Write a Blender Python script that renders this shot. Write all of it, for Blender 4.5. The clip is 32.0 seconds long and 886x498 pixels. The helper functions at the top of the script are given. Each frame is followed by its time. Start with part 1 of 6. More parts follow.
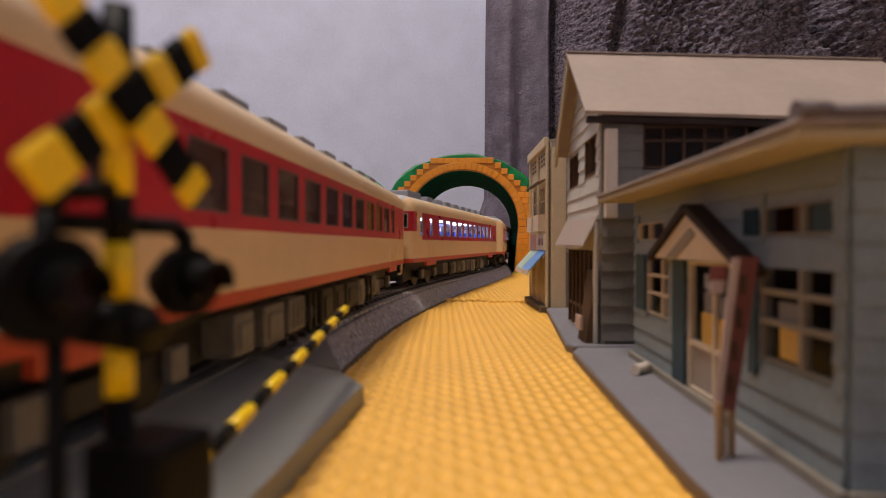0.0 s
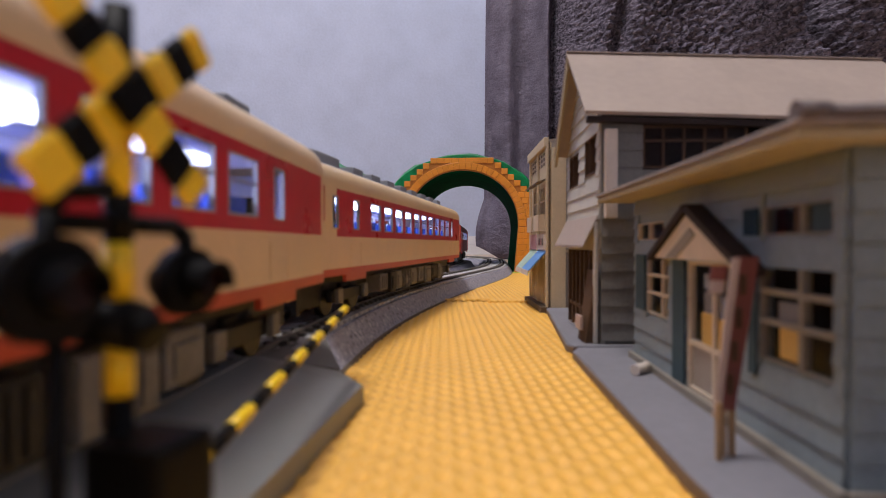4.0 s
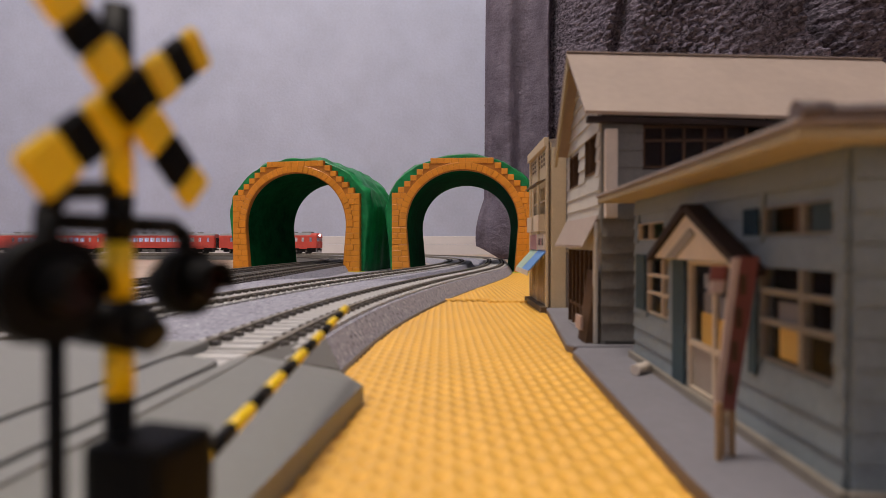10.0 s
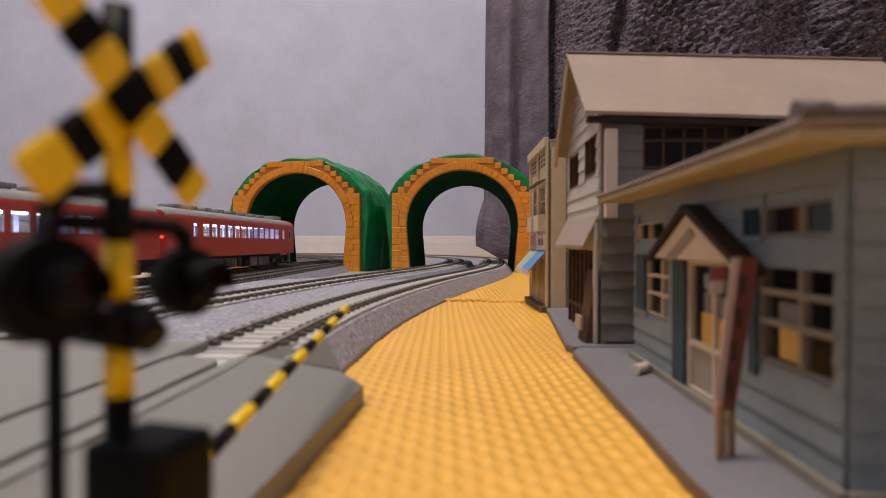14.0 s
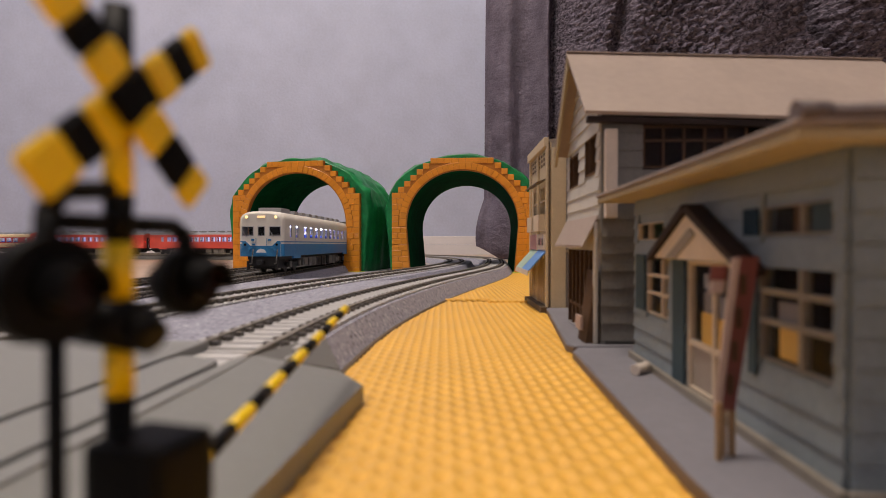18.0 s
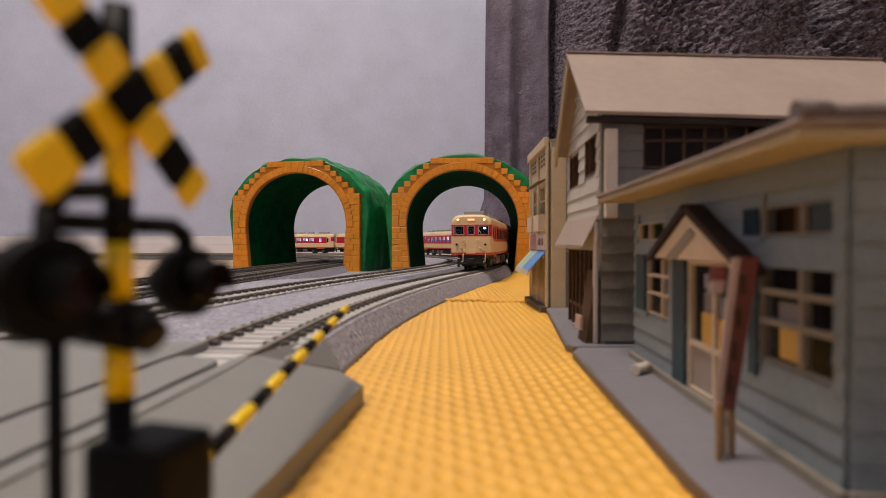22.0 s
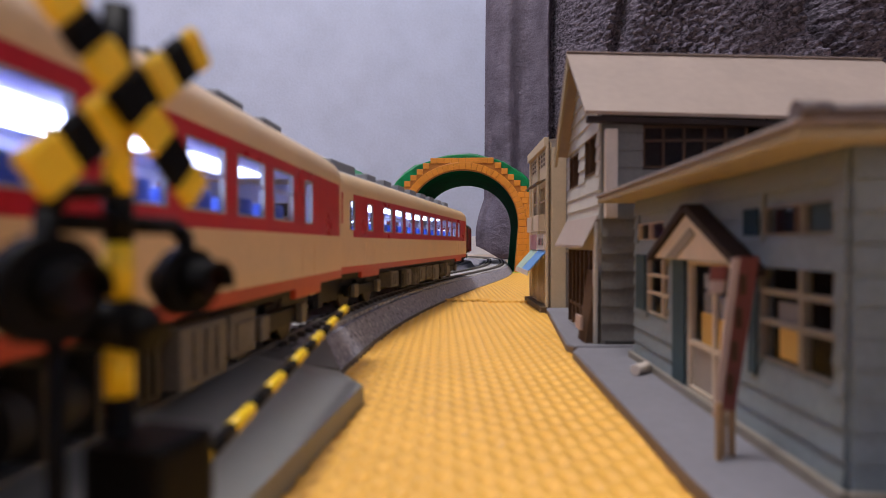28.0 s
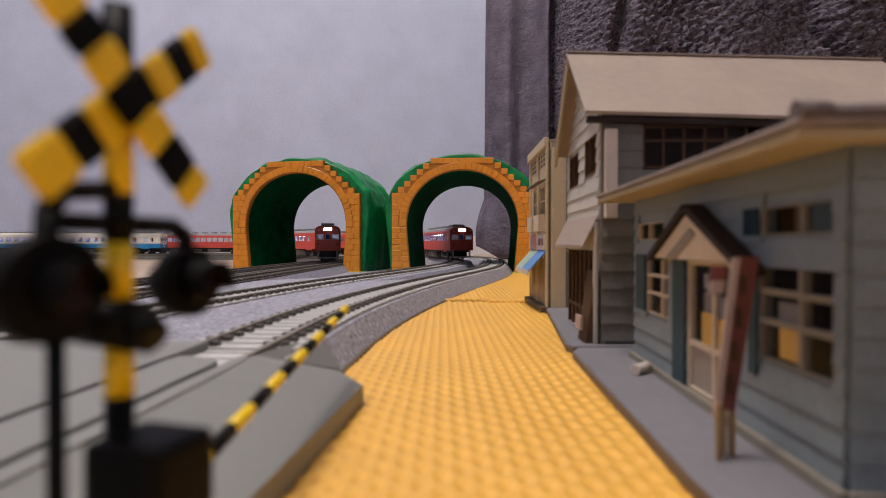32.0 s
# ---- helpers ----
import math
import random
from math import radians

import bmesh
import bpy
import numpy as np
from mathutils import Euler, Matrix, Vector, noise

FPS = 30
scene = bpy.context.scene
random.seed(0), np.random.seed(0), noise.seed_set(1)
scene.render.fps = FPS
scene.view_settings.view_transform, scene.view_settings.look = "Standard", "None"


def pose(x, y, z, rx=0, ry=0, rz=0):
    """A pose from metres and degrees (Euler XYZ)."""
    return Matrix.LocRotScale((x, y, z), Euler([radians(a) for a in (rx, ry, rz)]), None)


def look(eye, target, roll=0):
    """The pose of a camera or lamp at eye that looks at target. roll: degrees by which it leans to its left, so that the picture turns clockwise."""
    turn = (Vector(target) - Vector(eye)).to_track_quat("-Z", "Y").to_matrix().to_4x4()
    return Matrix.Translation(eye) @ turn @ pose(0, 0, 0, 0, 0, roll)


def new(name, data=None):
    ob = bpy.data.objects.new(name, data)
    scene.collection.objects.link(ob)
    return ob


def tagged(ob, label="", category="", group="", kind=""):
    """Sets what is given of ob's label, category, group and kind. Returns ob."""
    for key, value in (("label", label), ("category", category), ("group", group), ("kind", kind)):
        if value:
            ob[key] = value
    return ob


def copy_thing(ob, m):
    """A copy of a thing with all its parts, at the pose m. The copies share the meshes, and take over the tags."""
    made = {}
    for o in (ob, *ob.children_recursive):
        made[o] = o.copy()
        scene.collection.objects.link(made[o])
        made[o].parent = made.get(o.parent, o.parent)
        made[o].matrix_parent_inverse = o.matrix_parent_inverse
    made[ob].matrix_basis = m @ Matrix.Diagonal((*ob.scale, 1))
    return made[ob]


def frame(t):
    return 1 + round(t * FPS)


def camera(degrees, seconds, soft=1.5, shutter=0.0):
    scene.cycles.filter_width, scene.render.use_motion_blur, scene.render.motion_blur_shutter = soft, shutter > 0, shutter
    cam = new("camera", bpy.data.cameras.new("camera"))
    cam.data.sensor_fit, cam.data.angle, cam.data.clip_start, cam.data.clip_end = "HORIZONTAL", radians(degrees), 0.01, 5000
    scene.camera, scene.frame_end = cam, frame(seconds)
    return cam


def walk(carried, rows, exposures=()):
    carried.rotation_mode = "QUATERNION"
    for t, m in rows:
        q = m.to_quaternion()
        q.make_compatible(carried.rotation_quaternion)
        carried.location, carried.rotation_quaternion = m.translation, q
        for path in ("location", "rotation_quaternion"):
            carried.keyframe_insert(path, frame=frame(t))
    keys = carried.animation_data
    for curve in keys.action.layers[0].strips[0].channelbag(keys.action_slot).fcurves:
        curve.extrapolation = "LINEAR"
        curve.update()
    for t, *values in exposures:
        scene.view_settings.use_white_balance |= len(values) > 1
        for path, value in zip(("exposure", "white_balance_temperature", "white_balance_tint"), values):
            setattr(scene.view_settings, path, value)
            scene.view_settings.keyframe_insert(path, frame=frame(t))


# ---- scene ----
# The clock of the trains, the camera, the light.
cam = camera(76.2, 32.0, soft=0.2)
CAM_EYE = (0.0, 0.0, 0.0352)
STAND = look(CAM_EYE, (0.0, 1.0, 0.0352 - math.tan(radians(0.51))))
# the clip's camera lets its white balance drift while the trains pass
BALANCE = [(0.0, 0.0, 6950, 14), (1.0, 0.04, 6600, 13), (2.0, 0.06, 6300, 13), (3.5, 0.08, 6150, 13), (5.5, 0.05, 6050, 12), (6.5, 0.0, 6200, 12), (9.0, -0.03, 6750, 13), (13.5, -0.03, 7000, 13), (18.5, -0.03, 7200, 14), (23.3, -0.03, 7250, 14), (25.0, 0.10, 6550, 13), (27.5, 0.09, 6150, 13), (28.6, 0.08, 5950, 14), (29.5, 0.06, 5900, 13), (30.0, 0.05, 6000, 12), (31.0, 0.0, 6350, 13), (32.0, 0.0, 6600, 13)]
walk(cam, [(0.0, STAND), (32.0, STAND)], BALANCE)
cam.data.dof.use_dof = True
cam.data.dof.focus_distance = 0.85
cam.data.dof.aperture_fstop = 21.0

world = bpy.data.worlds.new("room_dark")
scene.world = world
world.use_nodes = True
world.node_tree.nodes["Background"].inputs[0].default_value = (0.75, 0.78, 0.9, 1)
world.node_tree.nodes["Background"].inputs[1].default_value = 0.004


lamp_data = bpy.data.lights.new("ceiling_lamp_light", "POINT")
lamp_data.energy, lamp_data.color, lamp_data.shadow_soft_size = 113.0, (1.0, 0.93, 0.87), 0.19
new("ceiling_lamp_light", lamp_data).location = (-0.44, 0.08, 2.06)

# ---- materials ----


def mat(name, colour, rough=0.5, metal=0.0, vary=0.12, scale=120.0, bump=0.15, fine=900.0, spec=0.5, space="Object", dist=0.0004, per=0.0):
    """A surface with a broad and a fine variation of its colour, and a fine relief."""
    m = bpy.data.materials.new(name)
    m.use_nodes = True
    n, l = m.node_tree.nodes, m.node_tree.links
    b = n["Principled BSDF"]
    tc = n.new("ShaderNodeTexCoord")
    a, c = n.new("ShaderNodeTexNoise"), n.new("ShaderNodeTexNoise")
    a.inputs["Scale"].default_value, a.inputs["Detail"].default_value = scale, 4
    c.inputs["Scale"].default_value, c.inputs["Detail"].default_value = fine, 3
    for t in (a, c):
        l.new(tc.outputs[space], t.inputs["Vector"])
    mix = n.new("ShaderNodeMath")
    mix.operation = "ADD"
    l.new(a.outputs["Fac"], mix.inputs[0])
    half = n.new("ShaderNodeMath")
    half.operation = "MULTIPLY_ADD"
    half.inputs[1].default_value, half.inputs[2].default_value = 0.6, -0.3
    l.new(c.outputs["Fac"], half.inputs[0])
    l.new(half.outputs[0], mix.inputs[1])
    last = mix.outputs[0]
    if per:
        info = n.new("ShaderNodeObjectInfo")
        add = n.new("ShaderNodeMath")
        add.operation = "MULTIPLY_ADD"
        add.inputs[1].default_value = per
        l.new(info.outputs["Random"], add.inputs[0])
        l.new(last, add.inputs[2])
        last = add.outputs[0]
    ramp = n.new("ShaderNodeValToRGB")
    lo, hi = 1 - vary, 1 + vary
    ramp.color_ramp.elements[0].position, ramp.color_ramp.elements[1].position = 0.25, 0.75
    ramp.color_ramp.elements[0].color = (*[min(1, v * lo) for v in colour], 1)
    ramp.color_ramp.elements[1].color = (*[min(1, v * hi) for v in colour], 1)
    l.new(last, ramp.inputs[0])
    l.new(ramp.outputs[0], b.inputs["Base Color"])
    b.inputs["Roughness"].default_value, b.inputs["Metallic"].default_value = rough, metal
    b.inputs["Specular IOR Level"].default_value = spec
    rr = n.new("ShaderNodeMapRange")
    rr.inputs[3].default_value, rr.inputs[4].default_value = max(0.03, rough - 0.1), min(1, rough + 0.1)
    l.new(a.outputs["Fac"], rr.inputs[0])
    l.new(rr.outputs[0], b.inputs["Roughness"])
    if bump:
        bp = n.new("ShaderNodeBump")
        bp.inputs["Strength"].default_value, bp.inputs["Distance"].default_value = bump, dist
        l.new(c.outputs["Fac"], bp.inputs["Height"])
        l.new(bp.outputs[0], b.inputs["Normal"])
    return m


def speckled(name, base, dark, light, scale, rough=0.85):
    """Moulded ballast: grains of three tones with relief."""
    m = mat(name, base, rough, vary=0.08, scale=30, fine=scale, bump=0.2, dist=0.0004)
    n, l = m.node_tree.nodes, m.node_tree.links
    b = n["Principled BSDF"]
    v = n.new("ShaderNodeTexNoise")
    v.inputs["Scale"].default_value, v.inputs["Detail"].default_value = scale, 2
    l.new(n["Texture Coordinate"].outputs["Object"], v.inputs["Vector"])
    r = n.new("ShaderNodeValToRGB")
    e = r.color_ramp.elements
    e[0].position, e[0].color = 0.34, (*dark, 1)
    e[1].position, e[1].color = 0.43, (*base, 1)
    for p, c in ((0.60, base), (0.70, light)):
        k = e.new(p)
        k.color = (*c, 1)
    l.new(v.outputs["Fac"], r.inputs[0])
    mixer = n.new("ShaderNodeMix")
    mixer.data_type = "RGBA"
    mixer.inputs[0].default_value = 0.8
    l.new(b.inputs["Base Color"].links[0].from_socket, mixer.inputs[6])
    l.new(r.outputs[0], mixer.inputs[7])
    l.new(mixer.outputs[2], b.inputs["Base Color"])
    return m


def glow(name, colour, strength):
    m = bpy.data.materials.new(name)
    m.use_nodes = True
    b = m.node_tree.nodes["Principled BSDF"]
    b.inputs["Base Color"].default_value = (*colour, 1)
    b.inputs["Emission Color"].default_value = (*colour, 1)
    b.inputs["Emission Strength"].default_value = strength
    return m


def glass(name, tint=(0.85, 0.88, 0.9), alpha=0.25, rough=0.06, spec=0.5):
    """Thin clear plastic: mostly see-through, with a gloss."""
    m = bpy.data.materials.new(name)
    m.use_nodes = True
    b = m.node_tree.nodes["Principled BSDF"]
    b.inputs["Base Color"].default_value = (*tint, 1)
    b.inputs["Roughness"].default_value = rough
    b.inputs["Alpha"].default_value = alpha
    b.inputs["Specular IOR Level"].default_value = spec
    return m


def pile(name, base, tips):
    """Fleece: clumped fibres, gap shade coloured in: darker at the base, lighter tips."""
    m = bpy.data.materials.new(name)
    m.use_nodes = True
    n, l = m.node_tree.nodes, m.node_tree.links
    b = n["Principled BSDF"]
    tc = n.new("ShaderNodeTexCoord")
    mp = n.new("ShaderNodeMapping")
    mp.inputs["Scale"].default_value = (1.0, 1.0, 1.6)
    l.new(tc.outputs["Object"], mp.inputs["Vector"])
    heights = []
    for scale, detail in ((125, 3.0), (9, 2.0)):
        t = n.new("ShaderNodeTexNoise")
        t.inputs["Scale"].default_value, t.inputs["Detail"].default_value = scale, detail
        t.inputs["Distortion"].default_value = 0.6
        l.new(mp.outputs[0], t.inputs["Vector"])
        heights.append(t)
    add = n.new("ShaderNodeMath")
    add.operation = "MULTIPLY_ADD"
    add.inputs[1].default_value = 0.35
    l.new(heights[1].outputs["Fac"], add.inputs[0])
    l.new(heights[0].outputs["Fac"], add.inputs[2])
    # low relief gets the dark tone: shade between the tufts as colour
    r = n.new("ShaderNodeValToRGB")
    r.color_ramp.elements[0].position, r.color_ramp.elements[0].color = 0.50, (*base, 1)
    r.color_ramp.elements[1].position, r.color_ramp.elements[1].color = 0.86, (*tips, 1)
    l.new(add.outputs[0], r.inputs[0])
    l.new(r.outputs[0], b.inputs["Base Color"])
    b.inputs["Roughness"].default_value = 1.0
    b.inputs["Specular IOR Level"].default_value = 0.0
    bp = n.new("ShaderNodeBump")
    bp.inputs["Strength"].default_value, bp.inputs["Distance"].default_value = 0.9, 0.010
    l.new(heights[0].outputs["Fac"], bp.inputs["Height"])
    l.new(bp.outputs[0], b.inputs["Normal"])
    return m


M = dict(
    cream=mat("cream_paint", (0.73, 0.52, 0.295), 0.35, vary=0.06, scale=60, bump=0.05),
    red=mat("crimson_paint", (0.47, 0.013, 0.030), 0.3, vary=0.1, scale=60, bump=0.05, spec=0.35),
    scarlet=mat("scarlet_stripe_paint", (0.50, 0.06, 0.025), 0.35, vary=0.1, scale=60, bump=0.05),
    green_stripe=mat("green_stripe_paint", (0.10, 0.24, 0.10), 0.4, vary=0.1, scale=60, bump=0.05),
    vermilion=mat("vermilion_paint", (0.60, 0.078, 0.055), 0.38, vary=0.08, scale=60, bump=0.05),
    ivory=mat("ivory_paint", (0.68, 0.65, 0.58), 0.38, vary=0.05, scale=60, bump=0.05),
    blue=mat("sky_blue_paint", (0.016, 0.20, 0.43), 0.35, vary=0.08, scale=60, bump=0.05),
    roof_grey=mat("roof_grey_paint", (0.27, 0.27, 0.28), 0.6, vary=0.1, scale=80),
    roof_pale=mat("pale_grey_roof_paint", (0.44, 0.44, 0.45), 0.55, vary=0.08, scale=80),
    vent_grey=mat("vent_grey_plastic", (0.27, 0.275, 0.29), 0.55, vary=0.1, scale=200),
    under=mat("underframe_black_plastic", (0.010, 0.0095, 0.009), 0.6, vary=0.3, scale=150),
    gear=mat("underfloor_grey_plastic", (0.15, 0.142, 0.126), 0.6, vary=0.25, scale=150),
    wheel=mat("wheel_steel", (0.02, 0.019, 0.018), 0.5, metal=0.2, vary=0.15, scale=300),
    frame=mat("window_frame_grey", (0.42, 0.42, 0.43), 0.4, metal=0.3, vary=0.08, scale=200),
    # darker copy of the frame for unlit cars, the missing light as colour
    frame_unlit=mat("unlit_window_frame", (0.13, 0.075, 0.075), 0.45, vary=0.1, scale=200),
    frame_pale=mat("windscreen_frame_pale", (0.50, 0.52, 0.50), 0.4, vary=0.06, scale=200),
    pane=glass("train_window_plastic", (0.10, 0.11, 0.12), 0.10),
    # dark red tint paints the unlit look and reflections of the windows
    pane_unlit=glass("unlit_train_window_plastic", (0.085, 0.035, 0.036), 0.55),
    seat=mat("blue_seat_plastic", (0.04, 0.11, 0.55), 0.6, vary=0.15, scale=200),
    inner=mat("train_inside_plastic", (0.70, 0.68, 0.80), 0.6, vary=0.08, scale=100),
    lit=glow("train_inside_light", (0.80, 0.85, 1.0), 16.0),
    lit_strip=glow("train_inside_dim_light", (0.70, 0.76, 1.0), 5.5),
    head_warm=glow("headlight_warm", (1.0, 0.70, 0.30), 1.9),
    board_lit=glow("destination_board_light", (1.0, 0.60, 0.28), 1.0),
    head_white=glow("headlight_white", (0.82, 0.88, 1.0), 9.0),
    cab_blue=glow("cab_blue_light", (0.35, 0.5, 1.0), 9.0),
    tail_red=glow("tail_lamp_red", (1.0, 0.05, 0.03), 3.0),
    olive=mat("olive_badge_paint", (0.20, 0.17, 0.03), 0.5, vary=0.1, scale=200),
    gold=mat("cream_fittings_paint", (0.62, 0.45, 0.25), 0.4, vary=0.1, scale=300),
    white_line=mat("white_line_paint", (0.72, 0.7, 0.66), 0.4, vary=0.05, scale=100),
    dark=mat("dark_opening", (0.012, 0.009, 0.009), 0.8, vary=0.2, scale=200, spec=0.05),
    ballast=speckled("grey_ballast_moulding", (0.295, 0.297, 0.358), (0.075, 0.072, 0.09), (0.60, 0.60, 0.66), 620),
    ballast_dark=speckled("dark_ballast_moulding", (0.10, 0.095, 0.09), (0.045, 0.04, 0.04), (0.2, 0.19, 0.18), 900),
    sleeper=mat("grey_sleeper_plastic", (0.47, 0.46, 0.45), 0.6, vary=0.12, scale=150, per=0.2),
    sleeper_dark=mat("brown_sleeper_plastic", (0.06, 0.05, 0.045), 0.6, vary=0.15, scale=150, per=0.25),
    rail=mat("nickel_silver_rail", (0.22, 0.195, 0.16), 0.5, metal=0.1, vary=0.2, scale=200),
    chair=mat("rail_chair_dark", (0.075, 0.064, 0.055), 0.6, vary=0.2, scale=300),
    plate=mat("grey_crossing_plastic", (0.215, 0.218, 0.208), 0.5, vary=0.06, scale=40, fine=700, bump=0.1),
    plate_edge=mat("crossing_underside", (0.09, 0.085, 0.08), 0.6, vary=0.15, scale=100),
    ramp=mat("dark_grey_ramp_plastic", (0.135, 0.13, 0.12), 0.6, vary=0.08, scale=80),
    mat_yellow=mat("yellow_moulded_plastic", (0.76, 0.42, 0.075), 0.42, vary=0.07, scale=35, fine=500, bump=0.1),
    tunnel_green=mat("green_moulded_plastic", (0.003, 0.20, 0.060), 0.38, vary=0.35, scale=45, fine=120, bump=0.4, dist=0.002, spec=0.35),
    # same green plastic, the shade inside the tunnel put into its colour
    tunnel_inner_shade=mat("green_moulded_plastic_inside_shade", (0.0015, 0.070, 0.023), 0.9, vary=0.3, scale=45, fine=160, bump=0.5, dist=0.002, spec=0.02),
    tunnel_orange=mat("orange_brick_plastic", (0.67, 0.25, 0.018), 0.36, vary=0.1, scale=90, per=0.25),
    groove=mat("orange_portal_plate", (0.45, 0.155, 0.012), 0.6, vary=0.15, scale=90),
    wallpaper=mat("pale_lilac_wallpaper", (0.465, 0.505, 0.645), 0.85, vary=0.08, scale=9, fine=120, bump=0.35, dist=0.002),
    skirting=mat("white_skirting_paint", (0.72, 0.69, 0.70), 0.5, vary=0.04, scale=20, fine=300, bump=0.05),
    ceiling=mat("dull_ceiling_paper", (0.52, 0.51, 0.50), 0.9, vary=0.04, scale=8),
    floor=mat("beech_floor_board", (0.46, 0.33, 0.22), 0.3, vary=0.18, scale=14, fine=90, bump=0.08, per=0.3),
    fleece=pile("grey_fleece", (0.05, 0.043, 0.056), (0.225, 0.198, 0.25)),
    fleece_back=mat("grey_fleece_back", (0.145, 0.128, 0.165), 0.98, vary=0.3, scale=25, fine=260, bump=0.8, dist=0.003, spec=0.0),
    black=mat("black_gloss_plastic", (0.003, 0.003, 0.0035), 0.55, vary=0.3, scale=200, spec=0.12),
    yellow=mat("signal_yellow_paint", (0.86, 0.58, 0.006), 0.4, vary=0.1, scale=150),
    lens=mat("dark_red_lens", (0.012, 0.004, 0.004), 0.2, vary=0.2, scale=300),
    siding=mat("blue_grey_siding", (0.178, 0.215, 0.235), 0.6, vary=0.16, scale=60, per=0.2),
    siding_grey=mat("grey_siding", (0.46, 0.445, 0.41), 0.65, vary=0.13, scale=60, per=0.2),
    # darker copy of the grey siding, carries the side wall's shade
    siding_shaded=mat("grey_siding_shaded", (0.175, 0.168, 0.155), 0.65, vary=0.2, scale=60, per=0.2),
    trim_cream=mat("cream_card_trim", (0.60, 0.50, 0.38), 0.6, vary=0.08, scale=100),
    eave=mat("tan_card_eave", (0.37, 0.295, 0.17), 0.65, vary=0.1, scale=80),
    roof_tan=mat("beige_card_roof", (0.35, 0.275, 0.23), 0.6, vary=0.08, scale=50, fine=300, bump=0.1),
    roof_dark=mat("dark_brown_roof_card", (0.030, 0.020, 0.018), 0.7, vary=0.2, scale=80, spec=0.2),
    brown=mat("brown_card", (0.085, 0.048, 0.028), 0.7, vary=0.2, scale=80, spec=0.2),
    brown_light=mat("light_brown_card", (0.32, 0.20, 0.10), 0.6, vary=0.12, scale=80),
    kraft=mat("cream_card_wall", (0.57, 0.46, 0.30), 0.65, vary=0.08, scale=80),
    kraft_line=mat("brown_cut_edge", (0.11, 0.075, 0.045), 0.7, vary=0.2, scale=120),
    pale_wall=mat("grey_beige_card_wall", (0.33, 0.28, 0.235), 0.65, vary=0.08, scale=80),
    paving=mat("grey_card_base", (0.17, 0.165, 0.185), 0.75, vary=0.1, scale=50, fine=500),
    paving_edge=mat("brown_cut_base_edge", (0.15, 0.105, 0.07), 0.75, vary=0.15, scale=120),
    pink=mat("pink_banner_card", (0.42, 0.32, 0.29), 0.6, vary=0.15, scale=120),
    maroon=mat("maroon_banner_card", (0.17, 0.045, 0.038), 0.6, vary=0.15, scale=120),
    pale=mat("off_white_card", (0.58, 0.50, 0.43), 0.6, vary=0.08, scale=120),
    sky_card=mat("sky_blue_card", (0.10, 0.25, 0.55), 0.55, vary=0.08, scale=120),
    mint_card=mat("mint_green_card", (0.32, 0.45, 0.36), 0.55, vary=0.08, scale=120),
    rose_card=mat("rose_card", (0.50, 0.27, 0.28), 0.55, vary=0.1, scale=120),
    navy=mat("navy_card", (0.020, 0.040, 0.06), 0.8, vary=0.2, scale=120, spec=0.05),
    teal=mat("teal_grey_card", (0.055, 0.085, 0.10), 0.8, vary=0.15, scale=120, spec=0.1),
    ochre=mat("ochre_card", (0.60, 0.36, 0.08), 0.6, vary=0.12, scale=120),
    trim_dull=mat("dull_beige_card_trim", (0.25, 0.22, 0.18), 0.6, vary=0.1, scale=100),
    edge_brown=mat("grey_brown_roof_edge", (0.24, 0.195, 0.175), 0.7, vary=0.2, scale=90),
    cap_dark=mat("dark_roof_cap", (0.12, 0.095, 0.095), 0.7, vary=0.25, scale=120),
    lime=mat("lime_green_base_plastic", (0.42, 0.52, 0.08), 0.5, vary=0.12, scale=80),
    shop_glass=glass("shop_window_film", (0.02, 0.017, 0.017), 0.12, 0.05, 0.5),
)
# ---- mesh helpers ----


def part(name, bm, material, parent, label=""):
    """Link a bmesh as one mesh object under a thing or part. material: one, or a list by face index."""
    me = bpy.data.meshes.new(name)
    bmesh.ops.recalc_face_normals(bm, faces=bm.faces)
    bm.to_mesh(me)
    bm.free()
    for m in material if isinstance(material, (list, tuple)) else [material]:
        me.materials.append(m)
    return put(name, me, parent, label)


def put(name, me, parent, label="", at=None):
    ob = new(name, me)
    ob.parent = parent
    if at is not None:
        ob.matrix_basis = at
    if label:
        ob["label"] = label
    return ob


def thing(name, label, category, group="", kind="", at=None):
    ob = new(name)
    ob.empty_display_size = 0.01
    if at is not None:
        ob.matrix_basis = at
    return tagged(ob, label, category, group, kind)


def box(bm, x0, x1, y0, y1, z0, z1, mi=0, bev=0.0):
    v = [bm.verts.new((x, y, z)) for x in (x0, x1) for y in (y0, y1) for z in (z0, z1)]
    fs = [bm.faces.new([v[i] for i in q]) for q in ((0, 1, 3, 2), (4, 6, 7, 5), (0, 4, 5, 1), (2, 3, 7, 6), (0, 2, 6, 4), (1, 5, 7, 3))]
    for f in fs:
        f.material_index = mi
    if bev:
        es = list({e for f in fs for e in f.edges})
        r = bmesh.ops.bevel(bm, geom=es, offset=bev, segments=2, profile=0.6, affect="EDGES")
        for f in r["faces"]:
            f.material_index = mi
    return fs


def boxes(items, mi=0, bev=0.0):
    bm = bmesh.new()
    for it in items:
        box(bm, *it, mi=mi, bev=bev)
    return bm


